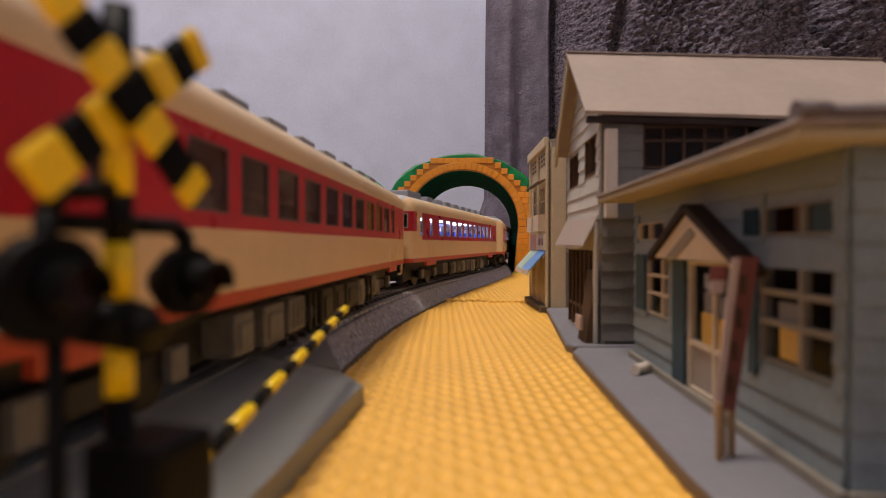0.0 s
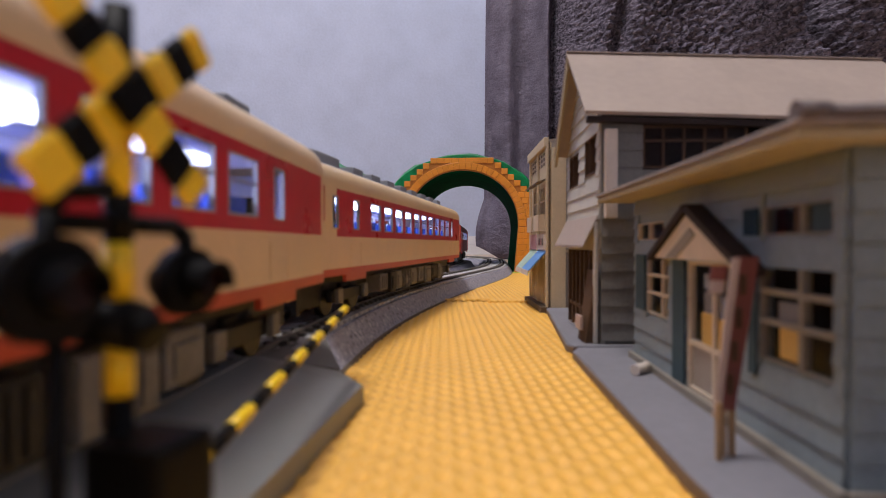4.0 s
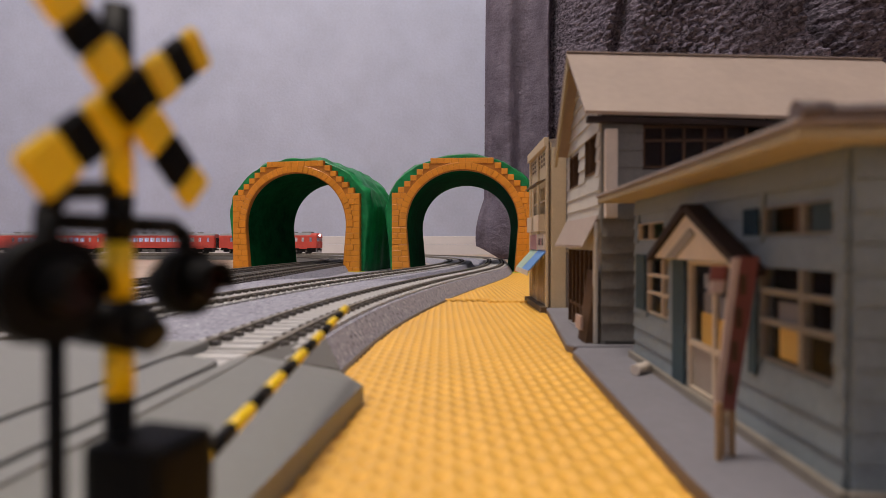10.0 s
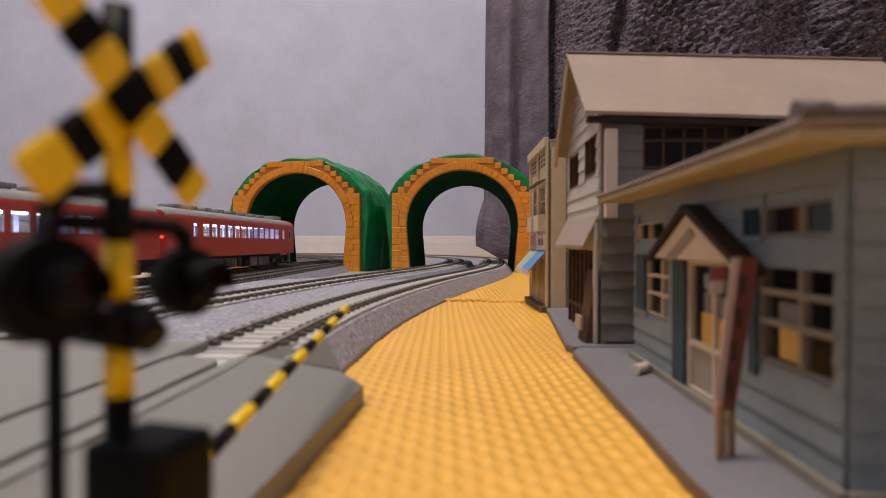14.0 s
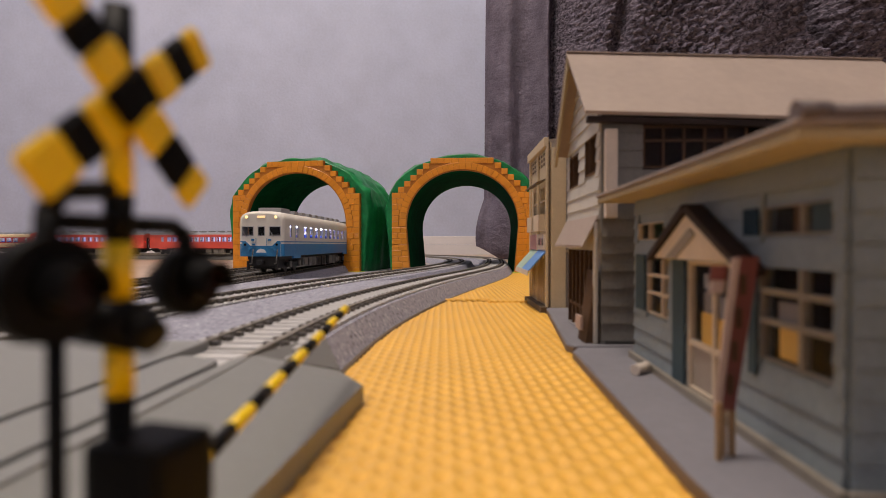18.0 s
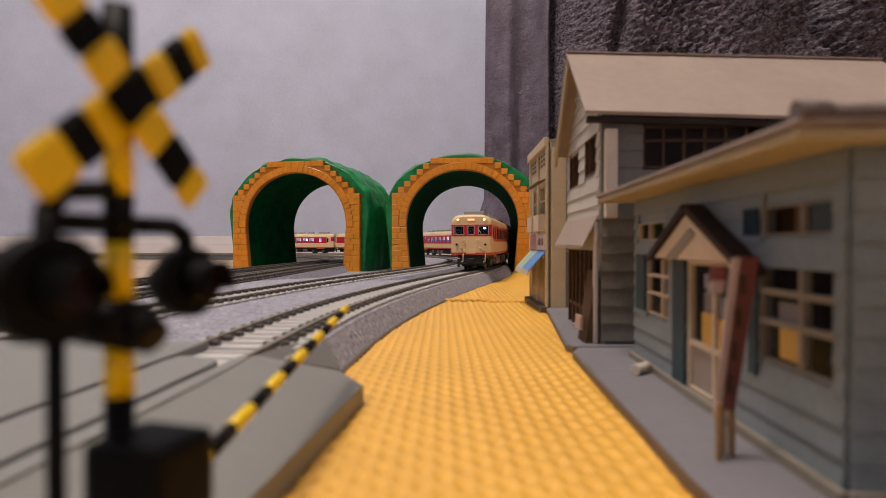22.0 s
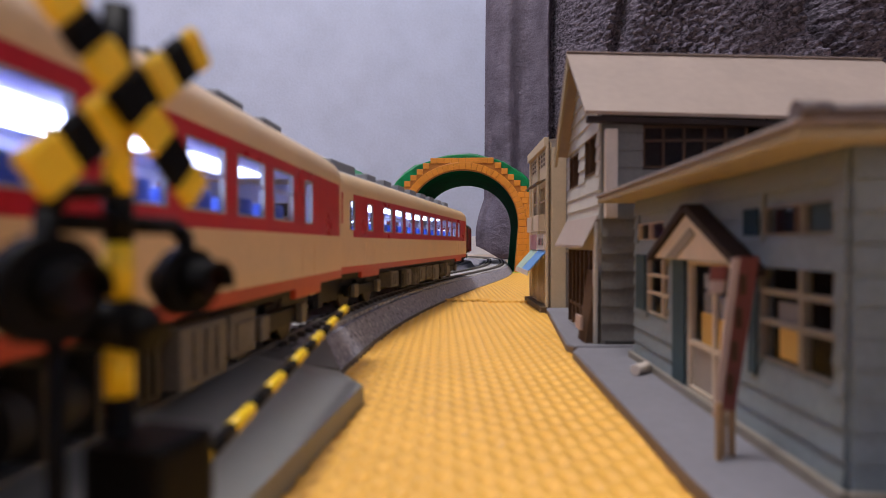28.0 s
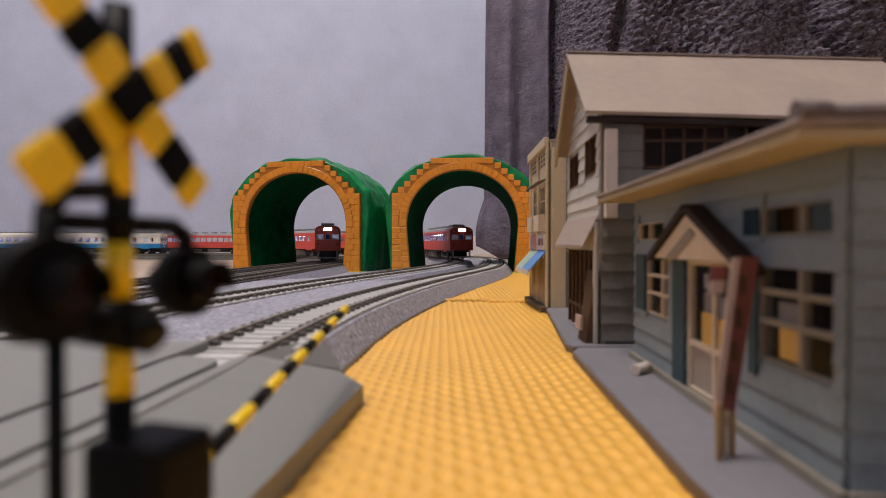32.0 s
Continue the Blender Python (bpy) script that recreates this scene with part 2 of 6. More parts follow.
def tube(bm, p, q, r0, r1=None, seg=12, mi=0):
    p, q = Vector(p), Vector(q)
    r1 = r0 if r1 is None else r1
    t = (q - p).to_track_quat("Z", "Y").to_matrix()
    rings = []
    for c, r in ((p, r0), (q, r1)):
        rings.append([bm.verts.new(c + t @ Vector((r * math.cos(2 * math.pi * k / seg), r * math.sin(2 * math.pi * k / seg), 0))) for k in range(seg)])
    for k in range(seg):
        f = bm.faces.new((rings[0][k], rings[0][(k + 1) % seg], rings[1][(k + 1) % seg], rings[1][k]))
        f.material_index, f.smooth = mi, True
    for ring in rings:
        f = bm.faces.new(ring)
        f.material_index = mi


def prism(bm, outline, a, b, axis, mi=0, smooth=False):
    """A closed outline (pairs) drawn out from a to b along axis 0, 1 or 2."""
    def at(u, v, w):
        return {0: (w, u, v), 1: (u, w, v), 2: (u, v, w)}[axis]
    r0 = [bm.verts.new(at(u, v, a)) for u, v in outline]
    r1 = [bm.verts.new(at(u, v, b)) for u, v in outline]
    n = len(outline)
    fs = [bm.faces.new((r0[i], r0[(i + 1) % n], r1[(i + 1) % n], r1[i])) for i in range(n)]
    for f in fs:
        f.smooth = smooth
    fs += [bm.faces.new(r0), bm.faces.new(r1)]
    for f in fs:
        f.material_index = mi
    return fs


def grid_wall(bm, us, vs, holes, zone, at, thick, lining=None):
    """A wall over the lines us x vs with rectangular holes cut through it; at(u, v, d) places a point d inside the face."""
    us = sorted({round(u, 6) for u in us} | {round(h[i], 6) for h in holes for i in (0, 1)})
    vs = sorted({round(v, 6) for v in vs} | {round(h[i], 6) for h in holes for i in (2, 3)})
    cells = {}
    for i in range(len(us) - 1):
        for j in range(len(vs) - 1):
            cu, cv = (us[i] + us[i + 1]) / 2, (vs[j] + vs[j + 1]) / 2
            cells[i, j] = not any(h[0] < cu < h[1] and h[2] < cv < h[3] for h in holes)
    memo = {}

    def vert(i, j, d):
        if (i, j, d) not in memo:
            memo[i, j, d] = bm.verts.new(at(us[i], vs[j], d))
        return memo[i, j, d]

    for (i, j), solid in cells.items():
        if not solid:
            continue
        mi = zone((us[i] + us[i + 1]) / 2, (vs[j] + vs[j + 1]) / 2)
        for d in (0, thick):
            f = bm.faces.new([vert(a, b, d) for a, b in ((i, j), (i + 1, j), (i + 1, j + 1), (i, j + 1))])
            f.material_index = lining if lining is not None and d else mi
        for di, dj, e in ((-1, 0, ((i, j), (i, j + 1))), (1, 0, ((i + 1, j), (i + 1, j + 1))), (0, -1, ((i, j), (i + 1, j))), (0, 1, ((i, j + 1), (i + 1, j + 1)))):
            if not cells.get((i + di, j + dj), False):
                f = bm.faces.new([vert(*e[0], 0), vert(*e[1], 0), vert(*e[1], thick), vert(*e[0], thick)])
                f.material_index = mi


def made(name, bm, mats):
    me = bpy.data.meshes.new(name)
    bmesh.ops.recalc_face_normals(bm, faces=bm.faces)
    bm.to_mesh(me)
    bm.free()
    for m in mats:
        me.materials.append(m)
    return me


def openings(w, h, rim, bars, rows, outer=None):
    """The openings of a frame with upright bars at u and cross bars at v."""
    outer = rim if outer is None else outer
    us = [-w / 2 + outer] + [k for u in sorted(bars) for k in (u - rim / 2, u + rim / 2)] + [w / 2 - outer]
    vs = [-h / 2 + outer] + [k for v in sorted(rows) for k in (v - rim / 2, v + rim / 2)] + [h / 2 - outer]
    return [(us[i], us[i + 1], vs[j], vs[j + 1]) for i in range(0, len(us), 2) for j in range(0, len(vs), 2)]


def frame_bm(w, h, depth, holes):
    bm = bmesh.new()
    grid_wall(bm, [-w / 2, w / 2], [-h / 2, h / 2], holes, lambda u, v: 0, lambda u, v, d: (u, d, v), depth)
    return bm


def window_mesh(w, h, depth=0.0012, rim=0.0007, rows=(), rim_mat="frame"):
    """A framed pane of a train in the xz plane, its outer face towards -y, centred."""
    bm = frame_bm(w, h, depth, openings(w, h, rim, (), rows))
    box(bm, -w / 2 + rim * 0.5, w / 2 - rim * 0.5, depth * 0.5, depth * 0.7, -h / 2 + rim * 0.5, h / 2 - rim * 0.5, mi=1)
    return made("window", bm, (M[rim_mat], M["pane_unlit" if rim_mat == "frame_unlit" else "pane"]))


def house_window(parent, name, at, w, h, depth, rim, bars, rows, frame_mat, label, skip=(), outer=None):
    """A window of a house: its frame a part, every pane a part of the frame."""
    holes = openings(w, h, rim, bars, rows, outer)
    ob = put(name, made(name, frame_bm(w, h, depth, holes), [frame_mat]), parent, label, at)
    for k, (a, b, c, d) in enumerate(holes):
        if k in skip:
            continue
        bm = boxes([(a - rim * 0.2, b + rim * 0.2, depth * 0.5, depth * 0.65, c - rim * 0.2, d + rim * 0.2)])
        put("pane", made("pane", bm, [M["shop_glass"]]), ob)
    return ob


RAIL = 0.0115   # top of the rails over the mat

# ---- the tracks ----
def curve_through(knots, y):
    """Natural cubic through the knots (y, x): x at y."""
    n = len(knots)
    ys, xs = np.array(knots, float).T
    h = np.diff(ys)
    a, b = np.eye(n), np.zeros(n)
    for i in range(1, n - 1):
        a[i, i - 1], a[i, i], a[i, i + 1] = h[i - 1], 2 * (h[i - 1] + h[i]), h[i]
        b[i] = 6 * ((xs[i + 1] - xs[i]) / h[i] - (xs[i] - xs[i - 1]) / h[i - 1])
    m = np.linalg.solve(a, b)
    i = np.clip(np.searchsorted(ys, y) - 1, 0, n - 2)
    t, g = y - ys[i], h[i]
    return xs[i] + t * ((xs[i + 1] - xs[i]) / g - g * (2 * m[i] + m[i + 1]) / 6) + t * t * m[i] / 2 + t ** 3 * (m[i + 1] - m[i]) / (6 * g)


def loop_line(knots, far, left, bottom, r):
    """A closed loop of track: out along the knots, left along the far wall, round and back. Points about 5 mm apart."""
    y = np.linspace(knots[0][0], knots[-1][0], 240)
    pts = [np.stack([curve_through(knots, y), y], 1)]

    def turn(p, angle, end, radius, n):
        a = np.linspace(angle, end, n)
        c = p - radius * np.array([math.cos(angle), math.sin(angle)])
        pts.append(np.stack([c[0] + radius * np.cos(a), c[1] + radius * np.sin(a)], 1)[1:])

    def line(q, n=120):
        p = pts[-1][-1]
        pts.append((p + (np.array(q) - p) * np.linspace(0, 1, n)[:, None])[1:])

    d = pts[0][-1] - pts[0][-2]
    head = math.atan2(d[1], d[0]) - math.pi / 2
    p = pts[0][-1]
    turn(p, head, math.pi / 2, (far - p[1]) / (1 - math.sin(head)), 260)
    line((left + r, far))
    turn(pts[-1][-1], math.pi / 2, math.pi, r, 120)
    line((left, bottom + r))
    turn(pts[-1][-1], math.pi, 1.5 * math.pi, r, 120)
    x0, y0 = pts[0][0]
    line((x0 - (y0 - bottom), bottom))
    turn(pts[-1][-1], 1.5 * math.pi, 2 * math.pi, y0 - bottom, 120)
    p = np.concatenate(pts)[:-1]
    s = np.r_[0, np.cumsum(np.hypot(*np.diff(np.r_[p, p[:1]], axis=0).T))]
    return p, s


def on_line(track, s):
    p, q = track
    q, p = q, np.r_[p, p[:1]]
    s = np.mod(s, q[-1])
    return np.array([np.interp(s, q, p[:, 0]), np.interp(s, q, p[:, 1])])


TRACK_A = loop_line([(-.3, -.066), (0, -.0575), (.1, -.0515), (.2, -.0462), (.32, -.0266), (.45, .0065), (.6, .047), (.74, .0685), (.88, .0810)], 1.465, -1.72, -.62, .30)
TRACK_B = loop_line([(-.3, -.152), (0, -.137), (.15, -.1195), (.24, -.106), (.34, -.086), (.44, -.060), (.55, -.0285), (.69, .003), (.80, .017)], 1.42, -1.66, -.56, .24)
TRACK_C = loop_line([(-.3, -.208), (0, -.191), (.2, -.166), (.39, -.148), (.58, -.140), (.70, -.134), (.80, -.127)], 1.37, -1.60, -.50, .18)
TRACK_D = loop_line([(-.3, -.266), (0, -.249), (.2, -.224), (.39, -.205), (.58, -.193), (.70, -.184), (.74, -.180), (.79, -.1745)], 1.31, -1.54, -.44, .12)


def along(track, s0, s1, step):
    s = np.arange(s0, s1, step)
    p = np.stack([on_line(track, v) for v in s])
    d = np.stack([on_line(track, v + 0.002) - on_line(track, v - 0.002) for v in s])
    d /= np.hypot(*d.T)[:, None]
    return s, p, d, np.stack([d[:, 1], -d[:, 0]], 1)


def sweep(bm, p, n, profile, mi=0, smooth=False):
    """Draw a closed profile of (right, up) along the points p with right-hand normals n."""
    rings = [[bm.verts.new((*(q + m * u), z)) for u, z in profile] for q, m in zip(p, n)]
    k = len(profile)
    for a, b in zip(rings, rings[1:]):
        for i in range(k):
            f = bm.faces.new((a[i], a[(i + 1) % k], b[(i + 1) % k], b[i]))
            f.material_index, f.smooth = mi, smooth
    for r in (rings[0], rings[-1]):
        bm.faces.new(r).material_index = mi


SLEEPERS = []


def build_track(name, track, bed, sleeper, label, right_foot, left_foot, lift, near):
    t = thing(name, label, "railway track", "model railway tracks", "structure")
    end = track[1][-1]
    s, p, d, n = along(track, 0, end + 0.02, 0.02)
    bm = bmesh.new()
    sweep(bm, p, n, [(-left_foot, 0), (-left_foot + 0.009, 0.0088 + lift), (right_foot - 0.0058, 0.0088 + lift), (right_foot, 0)])
    part("ballast_bed", bm, M[bed], t)
    bm = bmesh.new()
    if track is TRACK_A:
        sweep(bm, p, n, [(right_foot - 0.0012, 0), (right_foot - 0.0010, 0.0010), (right_foot + 0.0006, 0.0009), (right_foot + 0.0008, 0)])
        part("bed_edge", bm, M["kraft_line"], t, "thin brown lower edge of the bed")
    s, p, d, n = along(track, 0, end + 0.01, 0.01)
    for side in (-1, 1):
        bm = bmesh.new()
        c = side * 0.0087
        sweep(bm, p, n, [(c - 0.0013, 0.0093), (c - 0.0004, 0.0097), (c - 0.0004, 0.0106), (c - 0.0007, 0.0108), (c - 0.0007, RAIL), (c + 0.0007, RAIL), (c + 0.0007, 0.0108), (c + 0.0004, 0.0106), (c + 0.0004, 0.0097), (c + 0.0013, 0.0093)])
        part("rail", bm, M["rail"], t)
    SLEEPERS.append((t, track, sleeper, near))
    return t


build_track("railway_track", TRACK_A, "ballast", "sleeper", "grey ballasted model track curving beside the yellow plate", 0.0222, 0.027, 0.0, (0.44, 1.30))
build_track("railway_track", TRACK_B, "ballast", "sleeper", "grey ballasted model track, second from the houses", 0.028, 0.024, 0.0002, (0.45, 1.25))
build_track("railway_track", TRACK_C, "ballast", "sleeper_dark", "model track with brown sleepers through the far tunnel", 0.0215, 0.027, 0.0001, (0.55, 1.25))
build_track("railway_track", TRACK_D, "ballast_dark", "sleeper_dark", "innermost model track with dark sleepers", 0.027, 0.022, 0.0003, (0.6, 1.2))


def lay_sleepers():
    """Sleepers with rail chairs, every one of the near stretch on its own, the far ones joined."""
    for t, track, sleeper, near in SLEEPERS:
        bm = bmesh.new()
        box(bm, -0.0148, 0.0148, -0.0027, 0.0027, -0.0014, 0.0008)
        for c in (-0.0087, 0.0087):
            for o in (-0.0030, 0.0012):
                box(bm, c + o, c + o + 0.0019, -0.0012, 0.0012, 0.0008, 0.0019, mi=1)
        me = bpy.data.meshes.new("sleeper")
        bm.to_mesh(me)
        bm.free()
        me.materials.append(M[sleeper])
        me.materials.append(M["chair"])
        s, p, d, n = along(track, near[0], near[1], 0.0073)
        for q, m in zip(p, d):
            put("sleeper", me, t, at=pose(q[0], q[1], 0.0092, 0, 0, math.degrees(math.atan2(-m[0], m[1]))))
        verts, faces = [], []
        for a, b in ((0, near[0]), (near[1], track[1][-1])):
            s, p, d, n = along(track, a, b, 0.0073)
            for q, m, k in zip(p, d, n):
                i = len(verts)
                for u, w, z in ((-1, -1, 0.0074), (1, -1, 0.0074), (1, 1, 0.0074), (-1, 1, 0.0074), (-1, -1, 0.0094), (1, -1, 0.0094), (1, 1, 0.0094), (-1, 1, 0.0094)):
                    verts.append((*(q + k * u * 0.0150 + m * w * 0.0029), z))
                faces += [(i + 4, i + 5, i + 6, i + 7), (i, i + 1, i + 5, i + 4), (i + 1, i + 2, i + 6, i + 5), (i + 2, i + 3, i + 7, i + 6), (i + 3, i, i + 4, i + 7)]
        me = bpy.data.meshes.new("far_sleepers")
        me.from_pydata(verts, [], faces)
        me.materials.append(M[sleeper])
        tagged(put("far_sleepers", me, t), kind="stuff")


def ballast_field():
    """A flat ballasted board under the tracks between the tunnels and the crossing."""
    t = thing("ballast_board", "flat grey ballasted board under the model tracks", "ballast board", kind="structure")
    ys = np.linspace(-0.25, 0.95, 60)
    a = np.interp(ys, TRACK_A[0][:240, 1], TRACK_A[0][:240, 0]) + 0.010
    d = np.interp(ys, TRACK_D[0][:240, 1], TRACK_D[0][:240, 0]) - 0.010
    a[ys > 0.64] = a[np.searchsorted(ys, 0.64) - 1]
    bm = bmesh.new()
    h = np.interp(ys, [0.40, 0.58], [0.0091, 0.0012])
    r = [[bm.verts.new((x, y, z)) for x, z in ((u, 0.0008), (u, k), (v, k), (v, 0.0008))] for u, v, y, k in zip(d, a, ys, h)]
    for p, q in zip(r, r[1:]):
        for i in range(4):
            bm.faces.new((p[i], p[(i + 1) % 4], q[(i + 1) % 4], q[i]))
    bm.faces.new(r[0])
    bm.faces.new(r[-1])
    part("board", bm, M["ballast"], t)


ballast_field()

# ---- the room ----
def room():
    x0, x1, y0, y1, h = -2.6, 1.9, -2.6, 1.95, 2.4
    for name, b in (("wall_far", (x0 - .1, x1 + .1, y1, y1 + .1, -.05, h)), ("wall_behind", (x0 - .1, x1 + .1, y0 - .1, y0, -.05, h)),
                    ("wall_window_side", (x0 - .1, x0, y0, y1, -.05, h)), ("wall_houses_side", (x1, x1 + .1, y0, y1, -.05, h))):
        tagged(part(name, boxes([b]), M["wallpaper"], None), "pale lilac textured wallpaper on the room wall", "wall", kind="structure")
    tagged(part("ceiling", boxes([(x0, x1, y0, y1, h, h + .05)]), M["ceiling"], None), "dull papered ceiling of the room", "ceiling", kind="structure")
    sk = thing("baseboard", "white moulded skirting board along the far wall", "skirting board", kind="structure")
    part("lower_board", boxes([(x0, x1, y1 - .011, y1, -0.004, .034)], bev=0.0015), M["skirting"], sk)
    part("upper_moulding", boxes([(x0, x1, y1 - .007, y1, .0345, .062)], bev=0.002), M["skirting"], sk)
    fl = thing("floor", "pale beech wooden floor boards with a gloss", "floor", kind="structure")
    tagged(part("sub_floor", boxes([(x0, x1, y0, y1, -.06, -.0056)]), M["floor"], fl))
    w = 0.10
    me = bpy.data.meshes.new("floor_board")
    bm = boxes([(x0, x1, 0.0004, w - 0.0004, -.0055, -.0004)])
    bm.to_mesh(me)
    bm.free()
    me.materials.append(M["floor"])
    for i in range(int((y1 - y0) / w)):
        put("floor_board", me, fl, at=pose(0, y0 + i * w, 0))


room()
# ---- the tunnels ----
def arch(half, spring, top, n):
    """An arch line from the right foot over the crown to the left foot, drawn in a little at the feet."""
    pts = [(half * 0.93, 0.0), (half * 0.965, spring * 0.5), (half, spring)]
    for k in range(1, n):
        a = math.pi * k / n
        pts.append((half * math.cos(a), spring + (top - spring) * math.sin(a) ** 0.92))
    return pts + [(-half, spring), (-half * 0.965, spring * 0.5), (-half * 0.93, 0.0)]


def build_tunnel(at, seed, length):
    """A moulded toy tunnel: a green hill shell with an orange portal of bricks at its front. The portal faces -y."""
    rng = random.Random(seed)
    t = thing("toy_tunnel", "green plastic toy tunnel with an orange brick portal", "toy tunnel", "toy tunnels", at=at)
    ihalf, ispring, itop = 0.067, 0.056, 0.1235
    n, rows = 34, 30
    inner = arch(ihalf, ispring, itop, n)
    outer = arch(0.0905, 0.070, 0.1400, n)
    bm = bmesh.new()
    grids = {}
    for which, line in (("o", outer), ("i", inner)):
        g = []
        for r in range(rows + 1):
            y = 0.006 + length * r / rows
            ring = []
            for k, (x, z) in enumerate(line):
                s = 1.0
                if which == "o":
                    e = min(1, 0.3 + r / 3.0, (rows - r) / 5.0)
                    s += e * (0.045 * noise.noise(Vector((k * 0.42, r * 0.21, seed * 3.1))) + 0.030 * abs(noise.noise(Vector((k * 0.9, r * 0.16, seed * 5.7)))) + 0.012 * noise.noise(Vector((k * 1.7, r * 0.6, seed * 1.3))) + 0.045)
                    if k in (0, len(line) - 1):
                        z = 0
                ring.append(bm.verts.new((x * s, y, z * (s if which == "i" else 1 + (s - 1) * 0.6))))
            g.append(ring)
        grids[which] = g
        for r in range(rows):
            for k in range(len(line) - 1):
                f = bm.faces.new((g[r][k], g[r][k + 1], g[r + 1][k + 1], g[r + 1][k]))
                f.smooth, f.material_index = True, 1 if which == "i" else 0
    for r in (0, rows):
        for k in range(len(inner) - 1):
            bm.faces.new((grids["i"][r][k], grids["i"][r][k + 1], grids["o"][r][k + 1], grids["o"][r][k]))
    part("hill_shell", bm, [M["tunnel_green"], M["tunnel_inner_shade"]], t, "glossy dark green rock-like shell")

    # the portal plate: inner arch, stepped top
    steps = [(0.084, 0.0), (0.084, 0.0965)]
    xs = [0.084, 0.0765, 0.069, 0.0615, 0.054, 0.0465, 0.0375]
    zs = [0.0965, 0.1035, 0.1105, 0.1175, 0.1245, 0.1315, 0.1375]
    for k in range(1, len(xs)):
        steps += [(xs[k], zs[k - 1]), (xs[k], zs[k])]
    stair = steps + [(-x, z) for x, z in reversed(steps)]
    fine = arch(ihalf - 0.0006, ispring, itop - 0.0006, 48)

    def stair_height(x):
        x = abs(x)
        for k in range(len(xs) - 1, -1, -1):
            if x <= xs[k] + 1e-6:
                return zs[k]
        return 0.0
    bm = bmesh.new()
    for y0, y1 in ((-0.0002, 0.0055),):
        # thin slices left and right of the opening, and over it
        cols = sorted({round(x, 5) for x, z in fine} | {s * x for x in xs for s in (1, -1)} | {0.084, -0.084})
        upper = sorted((p for p in fine if p[1] >= ispring), key=lambda p: p[0])
        ux, uz = [p[0] for p in upper], [p[1] for p in upper]
        for a, b in zip(cols, cols[1:]):
            c = (a + b) / 2
            top = stair_height(c)
            if abs(c) >= ihalf - 0.0007:
                za = zb = 0.0
            else:
                za, zb = np.interp([a, b], ux, uz)
            q = [(a, za), (b, zb), (b, top), (a, top)]
            prism(bm, q, y0, y1, 1)
        for sgn in (-1, 1):
            q = [(sgn * x, z) for x, z in fine[:3]]
            prism(bm, q + [(sgn * ihalf, 0.0)], y0, y1, 1)
    bmesh.ops.remove_doubles(bm, verts=bm.verts, dist=1e-6)
    plate = part("portal", bm, M["groove"], t, "orange moulded portal plate")

    def brick(outline, y):
        bm = bmesh.new()
        cx = sum(p[0] for p in outline) / len(outline)
        cz = sum(p[1] for p in outline) / len(outline)
        back = [bm.verts.new((x, 0.0012, z)) for x, z in outline]
        mid = [bm.verts.new((x, y + 0.0003, z)) for x, z in outline]
        front = [bm.verts.new((cx + (x - cx) * 0.90, y, cz + (z - cz) * 0.90)) for x, z in outline]
        k = len(outline)
        for a, b in ((back, mid), (mid, front)):
            for i in range(k):
                bm.faces.new((a[i], a[(i + 1) % k], b[(i + 1) % k], b[i]))
        bm.faces.new(front)
        part("brick", bm, M["tunnel_orange"], plate)

    def inset(q, d=0.00014):
        cx, cz = sum(p[0] for p in q) / len(q), sum(p[1] for p in q) / len(q)
        return [(x + (d if x < cx else -d), z + (d if z < cz else -d)) for x, z in q]
    ring_w = 0.0088
    m = 33
    line = arch(ihalf, ispring, itop, 200)
    mid_pts = [p for p in line if p[1] >= ispring]
    for k in range(m):
        i0, i1 = int(k * (len(mid_pts) - 1) / m), int((k + 1) * (len(mid_pts) - 1) / m)
        q = []
        for i, w in ((i0, 0.0003), (i1, 0.0003), (i1, ring_w), (i0, ring_w)):
            x, z = mid_pts[i]
            ln = math.hypot(x / ihalf ** 2, (z - ispring) / (itop - ispring) ** 2)
            nx, nz = x / ihalf ** 2 / ln, (z - ispring) / (itop - ispring) ** 2 / ln
            q.append((x + nx * w, z + nz * w))
        brick(inset(q, 0.00018), -0.0009 - rng.random() * 0.0004)
    # straight legs in courses, broken joints
    for sgn in (-1, 1):
        z, k = 0.0, 0
        while z < 0.096:
            h = min(0.0069, 0.0965 - z)
            xi = ihalf * (0.93 + 0.07 * min(1, z / ispring)) if z < ispring else None
            if z >= ispring - 0.001:
                t_ = min(1, ((z + h * 0.5 - ispring) / (itop - ispring)) ** (1 / 0.92))
                xi = ihalf * math.sqrt(max(0, 1 - t_ ** 2)) + ring_w * 1.0
            cuts = [xi + 0.0004, 0.084] if 0.084 - xi < 0.011 else [xi + 0.0004, xi + (0.084 - xi) * (0.40 if k % 2 else 0.6), 0.084]
            for a, b in zip(cuts, cuts[1:]):
                if b - a > 0.002:
                    brick(inset([(sgn * v, w) for v, w in ((a, z), (b, z), (b, z + h), (a, z + h))]), -0.0009 - rng.random() * 0.0004)
            z += 0.0069
            k += 1
    # the stepped course above
    for sgn in (-1, 1):
        for k in range(1, len(xs)):
            a = xs[k]
            brick(inset([(sgn * v, w) for v, w in ((a - 0.0075, zs[k] - 0.0069), (a, zs[k] - 0.0069), (a, zs[k]), (a - 0.0075, zs[k]))]), -0.0009 - rng.random() * 0.0004)
    for k in range(7):
        a = -0.0300 + 0.0600 * k / 7
        brick(inset([(a, 0.1309), (a + 0.06 / 7, 0.1309), (a + 0.06 / 7, 0.1375), (a, 0.1375)]), -0.0009 - rng.random() * 0.0004)
